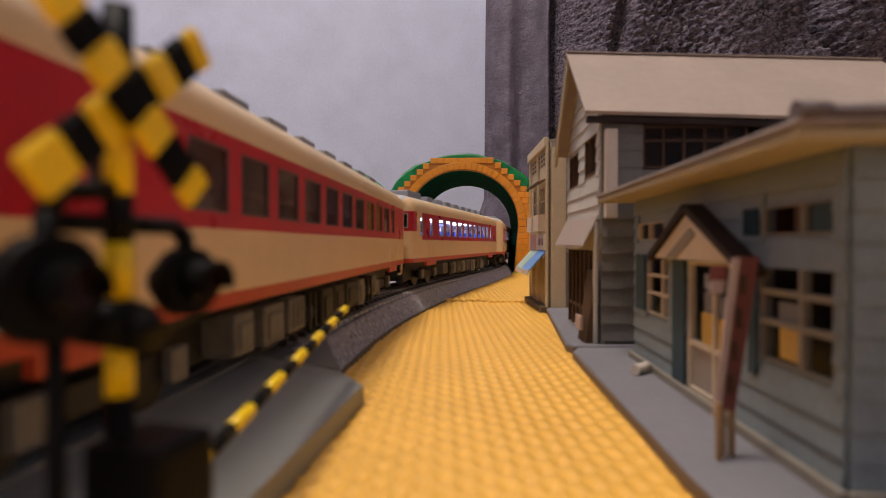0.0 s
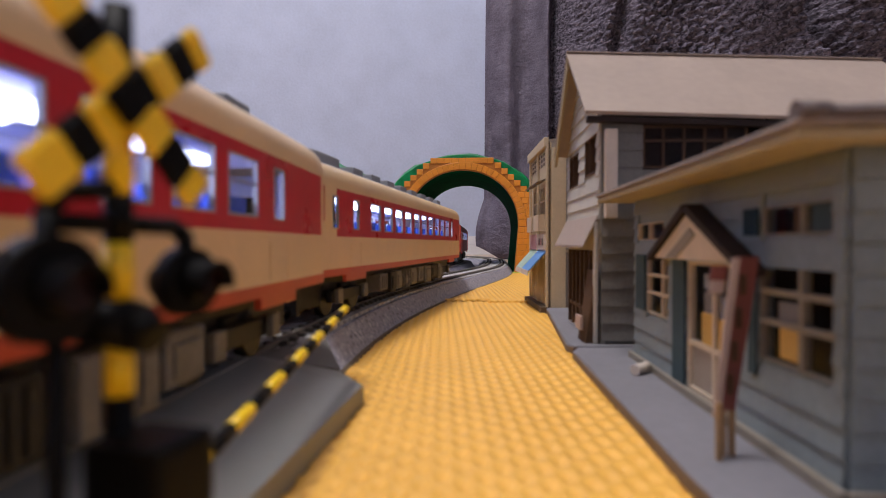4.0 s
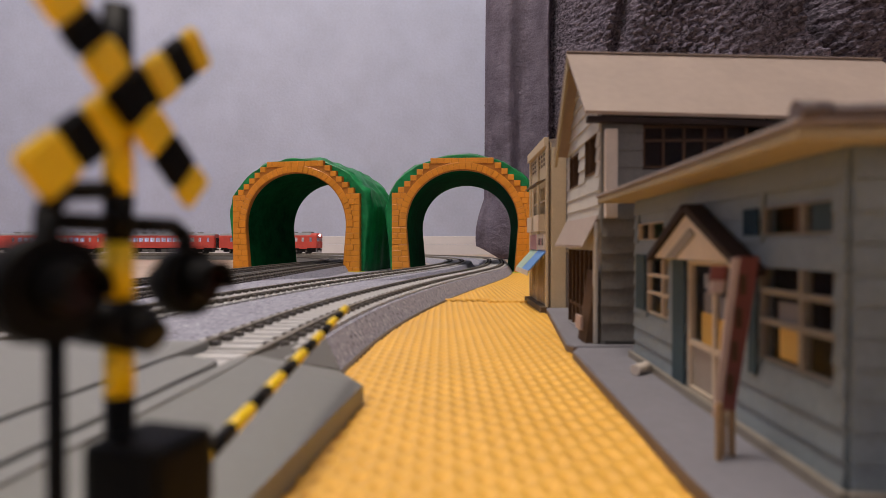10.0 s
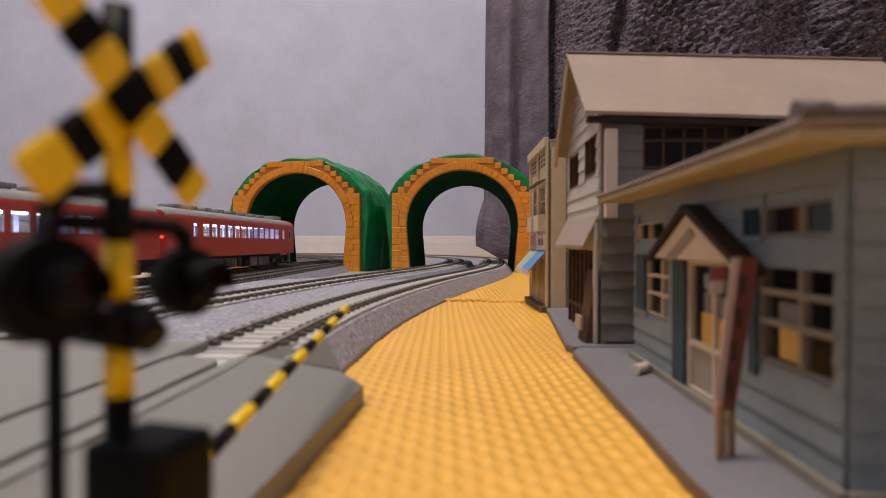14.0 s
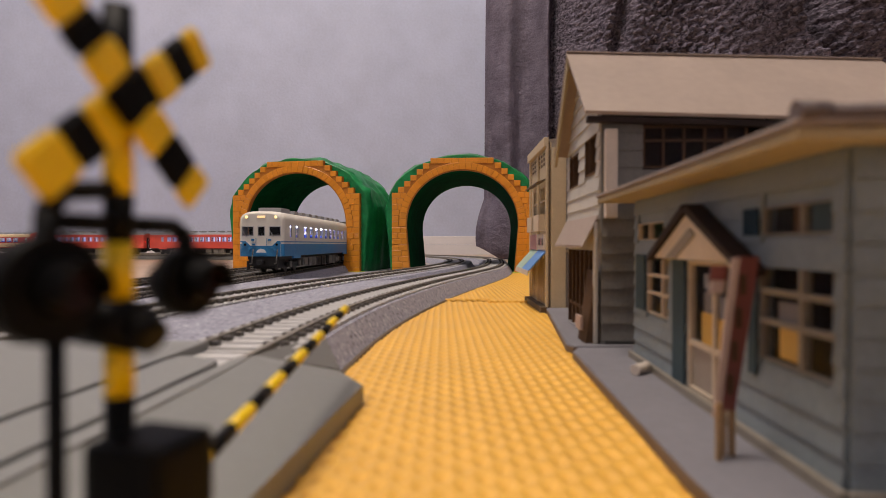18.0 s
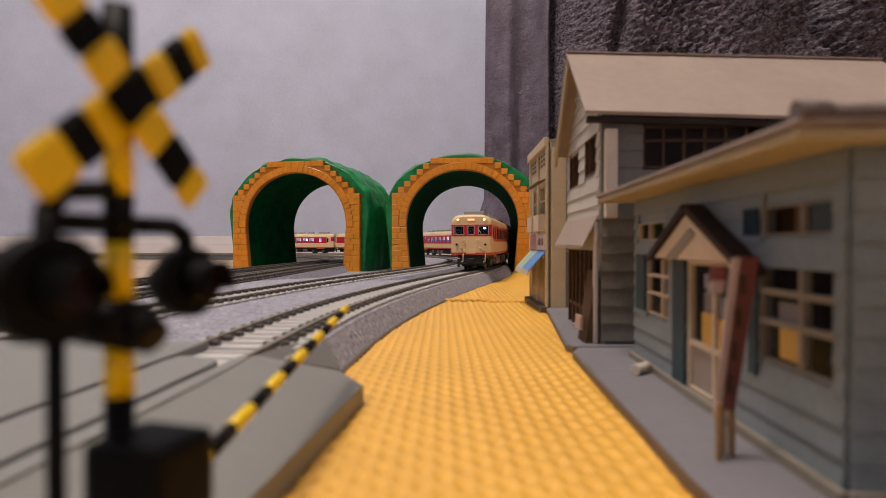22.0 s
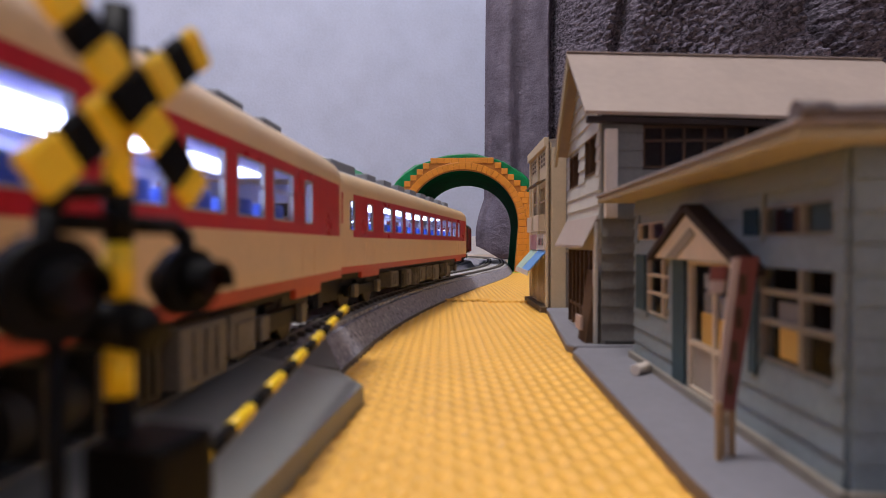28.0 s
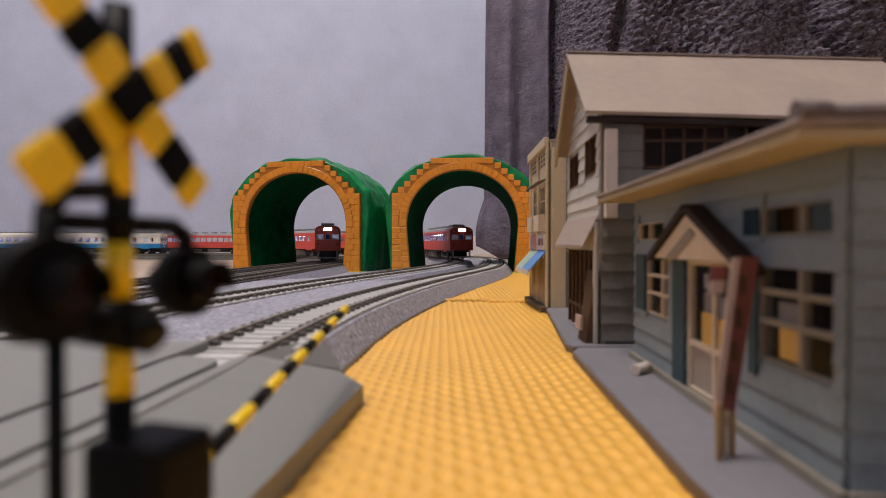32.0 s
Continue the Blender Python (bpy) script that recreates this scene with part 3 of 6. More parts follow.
    for sgn in (-1, 1):
        part("foot", boxes([(sgn * 0.060, sgn * 0.087, -0.0035, 0.010, 0.0, 0.0018)], bev=0.0003), M["lime"], t, "lime green plastic foot")
    return t


build_tunnel(pose(0.0225, 0.672, 0.0, 0, 0, -4), 1, 0.184)
build_tunnel(pose(-0.1832, 0.700, 0.0, 0, 0, -11), 2, 0.130)


# ---- yellow plate ----
def build_mat():
    """A moulded plate with rows of small raised bricks; its edges follow the track and the houses."""
    t = thing("ground", "yellow moulded plastic plate with a woven brick relief", "plastic plate", kind="structure")
    pieces = [("near", -0.12, 0.343), ("far", 0.3432, 0.668)]
    for label, y0, y1 in pieces:
        bm = bmesh.new()
        lift = 0.0 if label == "near" else 0.0005

        def left(y):
            s = np.interp(y, TRACK_A[0][:240, 1], TRACK_A[0][:240, 0])
            return s + 0.0100
        n = 60
        lo = [(left(y0 + (y1 - y0) * k / n), y0 + (y1 - y0) * k / n) for k in range(n + 1)]
        x1 = 0.14 if label == "near" else 0.16
        r0 = [bm.verts.new((x, y, -0.0006 + lift)) for x, y in lo]
        r1 = [bm.verts.new((x1, y, -0.0006 + lift)) for x, y in lo]
        r2 = [bm.verts.new((x, y, -0.004)) for x, y in lo]
        r3 = [bm.verts.new((x1, y, -0.004)) for x, y in lo]
        for k in range(n):
            bm.faces.new((r0[k], r1[k], r1[k + 1], r0[k + 1]))
            bm.faces.new((r2[k], r2[k + 1], r3[k + 1], r3[k]))
            bm.faces.new((r2[k], r0[k], r0[k + 1], r2[k + 1]))
        for k in (0, n):
            bm.faces.new((r0[k], r1[k], r3[k], r2[k]))
        part("plate", bm, M["mat_yellow"], t)
        # the woven relief: small pits in columns, every other column half a step further on
        cw, period = 0.0031, 0.0060
        xs = np.arange(left(y0) - 0.002, 0.112 if label == "near" else 0.136, cw / 5)
        ys = np.arange(y0 + 0.0004, y1, period / 8)
        gx, gy = np.meshgrid(xs, ys)
        col = np.round(gx / cw)
        fx = np.abs(gx / cw - col) * 2
        fy = gy / period + 0.5 * (col % 2)
        fy = np.abs(fy - np.round(fy)) * 2

        def ease(a, b, v):
            k = np.clip((v - a) / (b - a), 0, 1)
            return k * k * (3 - 2 * k)
        pit = (1 - ease(0.30, 0.85, fx)) * (1 - ease(0.35, 0.80, fy))
        gz = lift + 0.00045 - 0.00062 * pit + 0.00010 * np.sin(gx * 260 + 1.7 * np.sin(gy * 47)) * np.sin(gy * 130)
        keep = gx[:-1, :-1] > np.interp(gy[:-1, :-1], TRACK_A[0][:240, 1], TRACK_A[0][:240, 0]) + 0.0108
        at = np.arange(gx.size).reshape(gx.shape)
        quads = np.stack([at[:-1, :-1], at[:-1, 1:], at[1:, 1:], at[1:, :-1]], -1)[keep]
        me = bpy.data.meshes.new("woven_relief")
        me.from_pydata(np.stack([gx, gy, gz], -1).reshape(-1, 3).tolist(), [], quads.tolist())
        me.materials.append(M["mat_yellow"])
        me.shade_smooth()
        tagged(put("woven_relief", me, t, "woven relief of small yellow bricks and pits"), kind="stuff")
    # the wavy lip where one plate lies on the other
    for xa, xb, y in ((-0.005, 0.0300, 0.3462), (0.0265, 0.135, 0.3360)):
        bm = bmesh.new()
        xs = np.arange(xa, xb, 0.0009)
        wave = [(x, y + 0.0004 * math.sin(x / 0.0036 * 2 * math.pi) + 0.0003 * math.sin(x * 90)) for x in xs]
        rings = [[bm.verts.new((x, w + a, z)) for a, z in ((-0.0011, -0.0001), (-0.0008, 0.0012), (0.0003, 0.0017), (0.0018, 0.0012), (0.0024, 0.0004))] for x, w in wave]
        for p, q in zip(rings, rings[1:]):
            for i in range(4):
                bm.faces.new((p[i], p[i + 1], q[i + 1], q[i]))
        part("plate_lip", bm, M["mat_yellow"], t, "wavy yellow lip between two plates")


build_mat()


# ---- level crossing ----
def build_crossing():
    t = thing("level_crossing", "grey plastic level crossing plates set round the rails", "level crossing")
    y0, y1 = -0.14, 0.126

    def edge(track, off, a, b, n=14):
        """Points along a track, off to its right, for y from a to b."""
        ys = np.linspace(a, b, n)
        return [(float(np.interp(y, track[0][:240, 1], track[0][:240, 0])) + off, float(y)) for y in ys]

    def slab(name, left, right, zl, zr, base, label=""):
        bm = bmesh.new()
        n = len(left)
        g = [[bm.verts.new((*l, zl)), bm.verts.new((*r, zr)), bm.verts.new((*r, base)), bm.verts.new((*l, base))] for l, r in zip(left, right)]
        for a, b in zip(g, g[1:]):
            for i in range(4):
                bm.faces.new((a[i], a[(i + 1) % 4], b[(i + 1) % 4], b[i]))
        bm.faces.new(g[0])
        bm.faces.new(g[-1])
        es = [e for e in bm.edges if all(v.co.z > base + 0.001 for v in e.verts)]
        bmesh.ops.bevel(bm, geom=es, offset=0.0006, segments=2, profile=0.6, affect="EDGES")
        part(name, bm, M["plate"], t, label)
    A, B = TRACK_A, TRACK_B
    z = 0.0116

    def rounded(line, end, r=0.0075):
        """Draw the right edge in round a corner of radius r at the far end."""
        return [(x - (r - math.sqrt(max(0, r * r - (y - end + r) ** 2)) if y > end - r else 0), y) for x, y in line]
    slab("centre_plate", edge(A, -0.0055, y0, 0.1195, 60), rounded(edge(A, 0.0055, y0, 0.1195, 60), 0.1195), z, z, 0.009)
    slab("outer_plate", edge(A, 0.0074, y0, 0.1180), edge(A, 0.0106, y0, 0.1180), 0.0117, 0.0117, 0.009)
    left = edge(A, 0.0098, y0, 0.1180) + [(-0.0404, 0.1212)]
    right = [(-0.0176 + 0.108 * (max(y, 0.03) - 0.120), y) for y in np.linspace(y0, 0.1225, 14)] + [(-0.0250, 0.1365)]
    slab("approach_ramp", left, right, z, 0.0046, 0.0, "sloping grey approach plate beside the yellow plate")
    slab("between_plate", edge(B, 0.0074, y0, 0.138), edge(A, -0.0074, y0, 0.138), z, z, 0.005)
    slab("centre_plate", edge(B, -0.0055, y0, 0.146, 40), rounded(edge(B, 0.0055, y0, 0.146, 40), 0.146), z, z, 0.009)
    slab("far_plate", edge(B, -0.035, y0, 0.150), edge(B, -0.0074, y0, 0.150), 0.009, z, 0.004)
    # sloped wedge at the end of the outer plate
    bm = bmesh.new()
    top = [bm.verts.new(c) for c in ((-0.0402, 0.1214, 0.0112), (-0.0249, 0.1368, 0.0048), (-0.0330, 0.1585, 0.0090), (-0.0372, 0.1500, 0.0098))]
    low = [bm.verts.new((v.co.x, v.co.y, 0.001)) for v in top]
    bm.faces.new(top)
    bm.faces.new(low)
    for i in range(4):
        bm.faces.new((top[i], top[(i + 1) % 4], low[(i + 1) % 4], low[i]))
    part("end_wedge", bm, M["ramp"], t, "dark grey wedge at the plate's end")


build_crossing()


# ---- crossing signal ----
def build_signal(at):
    """A striped pole with a crossbuck and two lamps that face -y."""
    t = thing("crossing_signal", "black and yellow striped level crossing signal with a crossbuck", "crossing signal", at=at)

    def section(name, bm, yellow, parent=None):
        return part(name, bm, M["yellow" if yellow else "black"], parent or t, ("yellow " if yellow else "black ") + name.replace("_", " "))
    z = [0.0, 0.0245, 0.0283, 0.0313, 0.0353, 0.0387, 0.0445]
    for k in range(6):
        bm = bmesh.new()
        tube(bm, (0, 0, z[k]), (0, 0, z[k + 1]), 0.00098, seg=16)
        section("pole_section", bm, k % 2)
    # crossbuck: two bars, one before the other, in seven striped sections each
    for x, y, angle, cuts in ((-0.0024, -0.0021, -42.5, (-0.0074, -0.0040, -0.0020, 0.0004, 0.0032, 0.0058, 0.0088, 0.0108)),
                              (0.0012, -0.0011, 41.0, (-0.0114, -0.0080, -0.0056, -0.0024, 0.0008, 0.0034, 0.0060, 0.0080))):
        c, u = Vector((x, y, 0.0463)), Vector((math.cos(radians(angle)), 0, math.sin(radians(angle))))
        s = Vector((u.z, 0, -u.x)) * 0.00162
        for k in range(7):
            bm = bmesh.new()
            a, b = c + u * cuts[k], c + u * cuts[k + 1]
            fr = [bm.verts.new(p + Vector((0, -0.0005, 0))) for p in (a + s, a - s, b - s, b + s)]
            bk = [bm.verts.new(p + Vector((0, 0.0004, 0))) for p in (a + s, a - s, b - s, b + s)]
            bm.faces.new(fr)
            bm.faces.new(bk)
            for i in range(4):
                bm.faces.new((fr[i], fr[(i + 1) % 4], bk[(i + 1) % 4], bk[i]))
            bmesh.ops.bevel(bm, geom=bm.edges[:], offset=0.0003, segments=3, affect="EDGES")
            section("crossbuck_section", bm, k % 2 == 0)
    bm = bmesh.new()
    tube(bm, (0.0004, 0.0004, 0.0440), (0.0004, 0.0004, 0.0522), 0.0011, 0.0010, seg=12)
    part("pole_cap", bm, M["black"], t)
    for pts in ([(-0.0054, 0, 0.0325), (-0.0054, 0, 0.0372), (-0.0042, 0, 0.0386), (0, 0, 0.0390)], [(0.0066, 0, 0.0330), (0.0066, 0, 0.0358), (0.0052, 0, 0.0366), (0, 0, 0.0366), (-0.0054, 0, 0.0366)]):
        bm = bmesh.new()
        for a, b in zip(pts, pts[1:]):
            tube(bm, a, b, 0.0007, seg=10)
        part("lamp_arm", bm, M["black"], t, "bent black lamp bracket")
    for x, zc, rad in ((-0.0054, 0.0324, 0.0034), (0.0066, 0.0321, 0.0028)):
        bm = bmesh.new()
        tube(bm, (x, -0.0010, zc), (x, 0.0008, zc), rad, seg=28)
        tube(bm, (x, 0.0008, zc), (x, 0.0026, zc), rad * 0.85, rad * 0.5, seg=28)
        disc = part("lamp_disc", bm, M["black"], t, "round black lamp backplate")
        bm = bmesh.new()
        tube(bm, (x, -0.0022, zc), (x, -0.0010, zc), 0.0017, 0.0018, seg=20)
        part("lamp_housing", bm, M["black"], disc)
        bm = bmesh.new()
        tube(bm, (x, -0.0024, zc), (x, -0.0021, zc), 0.0014, seg=20)
        part("lens", bm, M["lens"], disc, "dark red lens")
        bm = bmesh.new()
        arc = [(math.cos(a) * 0.0018, math.sin(a) * 0.0018) for a in np.linspace(-0.3, math.pi + 0.3, 12)]
        out = arc + [(p * 0.85, q * 0.85) for p, q in reversed(arc)]
        prism(bm, [(x + p, zc + q) for p, q in out], -0.0034, -0.0012, 1)
        part("hood", bm, M["black"], disc, "black hood")
    bm = bmesh.new()
    tube(bm, (-0.001, 0.0024, 0.0298), (0, -0.0016, 0.0294), 0.0016, 0.0018, seg=18)
    tube(bm, (0, -0.0016, 0.0294), (0, -0.0031, 0.0286), 0.0017, 0.0012, seg=18)
    part("bell", bm, M["black"], t, "black warning bell")
    part("control_box", boxes([(-0.0024, 0.0030, -0.0036, 0.0006, 0.0, 0.0180), (-0.0026, 0.0032, -0.0056, 0.0007, 0.0160, 0.0219)], bev=0.0008), M["black"], t, "black barrier machine box")
    bm = bmesh.new()
    tube(bm, (-0.0052, -0.0004, 0.0), (-0.0050, -0.0002, 0.0330), 0.00055, seg=8)
    part("side_post", bm, M["black"], t)
    return t


build_signal(pose((210 - 784) * 0.0400 / 1000, 0.0400, 0.0, 0, 0, 74))


def build_barrier():
    """A striped barrier arm, lowered nearly level, in front of the crossing plate."""
    t = thing("crossing_barrier", "thin black and yellow striped crossing barrier arm", "barrier", at=pose(0, 0, 0))
    a, b = Vector((-0.0235, 0.0560, 0.0142)), Vector((-0.0222, 0.1285, 0.0205))
    n = 13
    a = a - (b - a) / 12
    for k in range(n):
        bm = bmesh.new()
        tube(bm, a.lerp(b, k / n), a.lerp(b, (k + 1) / n), 0.00085, seg=10)
        part("arm_section", bm, M["black" if k % 2 else "yellow"], t, "black section" if k % 2 else "yellow section")
    bm = boxes([(-0.0266, -0.0234, 0.0445, 0.0495, 0.0005, 0.0146)], bev=0.0006)
    part("arm_mount", bm, M["black"], t)


build_barrier()


# ---- houses ----
def clapboards(parent, u0, u1, z0, z1, holes, material, n, at, name="board"):
    """Overlapping boards over a wall: u along, z up; at(u, z, out) gives the place. Boards are cut at the holes."""
    h = (z1 - z0) / n
    for k in range(n):
        a, b = z0 + k * h, z0 + (k + 1) * h + 0.0006
        cuts = [(u0, u1)]
        for hu0, hu1, hz0, hz1 in holes:
            if min(b, hz1) - max(a, hz0) > 0.0009:
                nxt = []
                for p, q in cuts:
                    if hu1 <= p or hu0 >= q:
                        nxt.append((p, q))
                    else:
                        nxt += [w for w in ((p, hu0), (hu1, q)) if w[1] - w[0] > 0.0004]
                cuts = nxt
        for p, q in cuts:
            bm = bmesh.new()
            v = [bm.verts.new(at(u, z, o)) for u in (p, q) for z, o in ((a, 0.0), (a, 0.00085), (b, 0.00025), (b, 0.0))]
            for i in range(4):
                bm.faces.new((v[i], v[(i + 1) % 4], v[4 + (i + 1) % 4], v[4 + i]))
            bm.faces.new(v[:4])
            bm.faces.new(v[4:])
            part(name, bm, material, parent)


def build_near_house():
    """Blue-grey shop with a porch. Local x runs along the street away from the viewer, y towards the street."""
    t = thing("shop_house", "low blue-grey clapboard shop with a gabled porch and flat eaves", "house", "card model houses", at=pose(0.0508, 0.0705, 0.003, 0, 0, 87.2))
    L, D, H = 0.0905, 0.075, 0.0442
    big, top = (0.0020, 0.0205, 0.0140, 0.0293), (0.0022, 0.0200, 0.0336, 0.0380)
    door, small, small_top = (0.0290, 0.0512, 0.0008, 0.0290), (0.0629, 0.0790, 0.0143, 0.0294), (0.0660, 0.0874, 0.0333, 0.0377)
    holes = [big, top, door, small, small_top]
    bm = bmesh.new()
    grid_wall(bm, [0, L], [0, H], holes, lambda u, z: 0, lambda u, z, d: (u, -d, z), 0.0015)
    wall = part("street_wall", bm, M["siding"], t, "blue-grey boarded street wall")
    bm = bmesh.new()
    grid_wall(bm, [0.0016, D], [0, H], [], lambda u, z: 0, lambda u, z, d: (d, -u, z), 0.0015)
    end = part("end_wall", bm, M["siding"], t, "blue-grey boarded end wall")
    part("back_wall", boxes([(0, L, -D - 0.0016, -D - 0.0001, 0, H)]), M["siding"], t)
    part("far_wall", boxes([(L - 0.0015, L, -D, -0.0016, 0, H)]), M["siding"], t)
    # near-black floor and sheet: the darkness of the unlit inside as colour
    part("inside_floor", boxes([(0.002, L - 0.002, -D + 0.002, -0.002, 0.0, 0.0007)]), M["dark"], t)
    part("inside_back", boxes([(0.002, L - 0.002, -0.032, -0.031, 0.0012, H - 0.002)]), M["dark"], t, "very dark sheet in place of the unlit shop inside")
    clapboards(wall, 0, L, 0.0012, H, holes, M["siding"], 11, lambda u, z, k: (u, k + 0.0001, z))
    clapboards(end, 0.0, D, 0.0012, H, [], M["siding"], 11, lambda u, z, k: (-k - 0.0001, -u, z))
    for h, bars, rows in ((big, (0.0017,), (-0.0016, 0.0031)), (top, (0.0018,), ()), (small, (0.0034,), (-0.0022, 0.0024)), (small_top, (-0.0009,), ())):
        house_window(t, "window", pose((h[0] + h[1]) / 2, 0.0006, (h[2] + h[3]) / 2, 0, 0, 180), h[1] - h[0], h[3] - h[2], 0.0014, 0.0009 if h is big else 0.0007 if h is small else 0.0006, bars, rows, M["trim_cream" if h in (small, small_top) else "trim_dull"], "shop window with cream frame" if h in (small, small_top) else "shop window with dull beige frame", outer=0.0002)
    for u0, u1, z0, z1 in ((0.0207, 0.0232, 0.0110, 0.0300), (0.0514, 0.0586, 0.0008, 0.0295), (0.0792, 0.0872, 0.0145, 0.0294), (0.0204, 0.0252, 0.0336, 0.0380)):
        part("shutter", boxes([(u0, u1, 0.0009, 0.0013, z0, z1)], bev=0.0001), M["navy" if z0 > 0.03 else "teal"], t, "dark teal side panel")
    d = house_window(t, "door", pose((door[0] + door[1]) / 2, 0.0005, 0.0150, 0, 0, 180), 0.0222, 0.0280, 0.0014, 0.0011, (0.0017,), (-0.0036,), M["trim_cream"], "cream framed glazed double door", skip=(0, 2))
    for x0, x1 in ((-0.0100, 0.0011), (0.0023, 0.0100)):
        part("door_panel", boxes([(x0, x1, 0.0007, 0.0011, -0.0132, -0.0042)]), M["pale_wall"], d, "grey-beige lower door panel")
    for u0, u1, y, z0, z1, m in ((0.0330, 0.0375, -0.0022, 0.0118, 0.0178, "ochre"), (0.0396, 0.0452, -0.0022, 0.0118, 0.0183, "ochre"), (0.0396, 0.0440, -0.0022, 0.0184, 0.0225, "paving"), (0.0330, 0.0372, -0.0022, 0.0180, 0.0222, "paving"), (0.0425, 0.0440, -0.0022, 0.0232, 0.0262, "vent_grey"),
                                 (0.0108, 0.0160, -0.0022, 0.0148, 0.0194, "ochre"), (0.0110, 0.0163, -0.0022, 0.0198, 0.0234, "paving"), (0.0105, 0.0122, -0.0022, 0.0338, 0.0378, "brown"), (0.0026, 0.0080, -0.0022, 0.0338, 0.0378, "teal")):
        part("shop_item", boxes([(u0, u1, y + 0.0014, y + 0.0022, z0, z1)], bev=0.0001), M[m], t, "packed item behind the shop glass")
    part("base_strip", boxes([(-0.0016, L + 0.0005, 0.0011, 0.0022, 0, 0.0017)]), M["trim_dull"], t)
    part("base_strip", boxes([(-0.0022, -0.0011, -D, 0.0010, 0, 0.0017)]), M["trim_dull"], t)
    part("eave_board", boxes([(-0.0050, L + 0.009, -D - 0.006, 0.0092, H + 0.0002, H + 0.0016)], bev=0.0003), M["eave"], t, "tan overhanging eave")
    part("roof", boxes([(-0.0054, L + 0.0094, -D - 0.0065, 0.0096, H + 0.0017, H + 0.0028)], bev=0.0005), M["edge_brown"], t, "grey-brown flat roof edge")
    bm = bmesh.new()
    tube(bm, (-0.0045, 0.0088, H + 0.0034), (-0.0045, -D, H + 0.0040), 0.0010, seg=12)
    tube(bm, (-0.0045, 0.0092, H + 0.0034), (-0.0045, 0.0055, H + 0.0036), 0.0015, 0.0011, seg=12)
    part("ridge_cap", bm, M["cap_dark"], t, "rounded grey edge cap")
    # porch over the door
    c, hw, z0, z1, out = 0.0430, 0.0205, 0.0290, 0.0385, 0.0042
    bm = bmesh.new()
    prism(bm, [(c - hw, z0), (c + hw, z0), (c, z1)], 0.0012, out - 0.0004, 1)
    po = part("porch", bm, M["trim_cream"], t, "cream gabled porch over the door")
    for sgn in (-1, 1):
        bm = bmesh.new()
        over = 0.0018 if sgn > 0 else 0.0046
        e = Vector((sgn * (hw + over), 0, (z0 - z1) * (1 + over / hw)))
        nn = Vector((sgn * (z1 - z0), 0, hw)).normalized() * 0.0013
        a, b = Vector((c, 0, z1 + 0.0002)), Vector((c, 0, z1 + 0.0002)) + e
        q = [(p.x, p.z) for p in (a, b, b + nn, a + nn * 1.25)]
        prism(bm, q, 0.0012, out + 0.0006, 1)
        part("porch_roof", bm, M["roof_dark"], po, "dark brown porch roof slope")
    # grey strip slanting down the gable
    bm = bmesh.new()
    prism(bm, [(c + 0.0060, z0 + 0.0002), (c + 0.0120, z0 + 0.0002), (c - 0.0014, z0 + 0.0064), (c - 0.0042, z0 + 0.0049)], out - 0.0004, out - 0.0001, 1)
    part("gable_strip", bm, M["trim_dull"], po, "dull grey strip on the gable")
    return t


build_near_house()


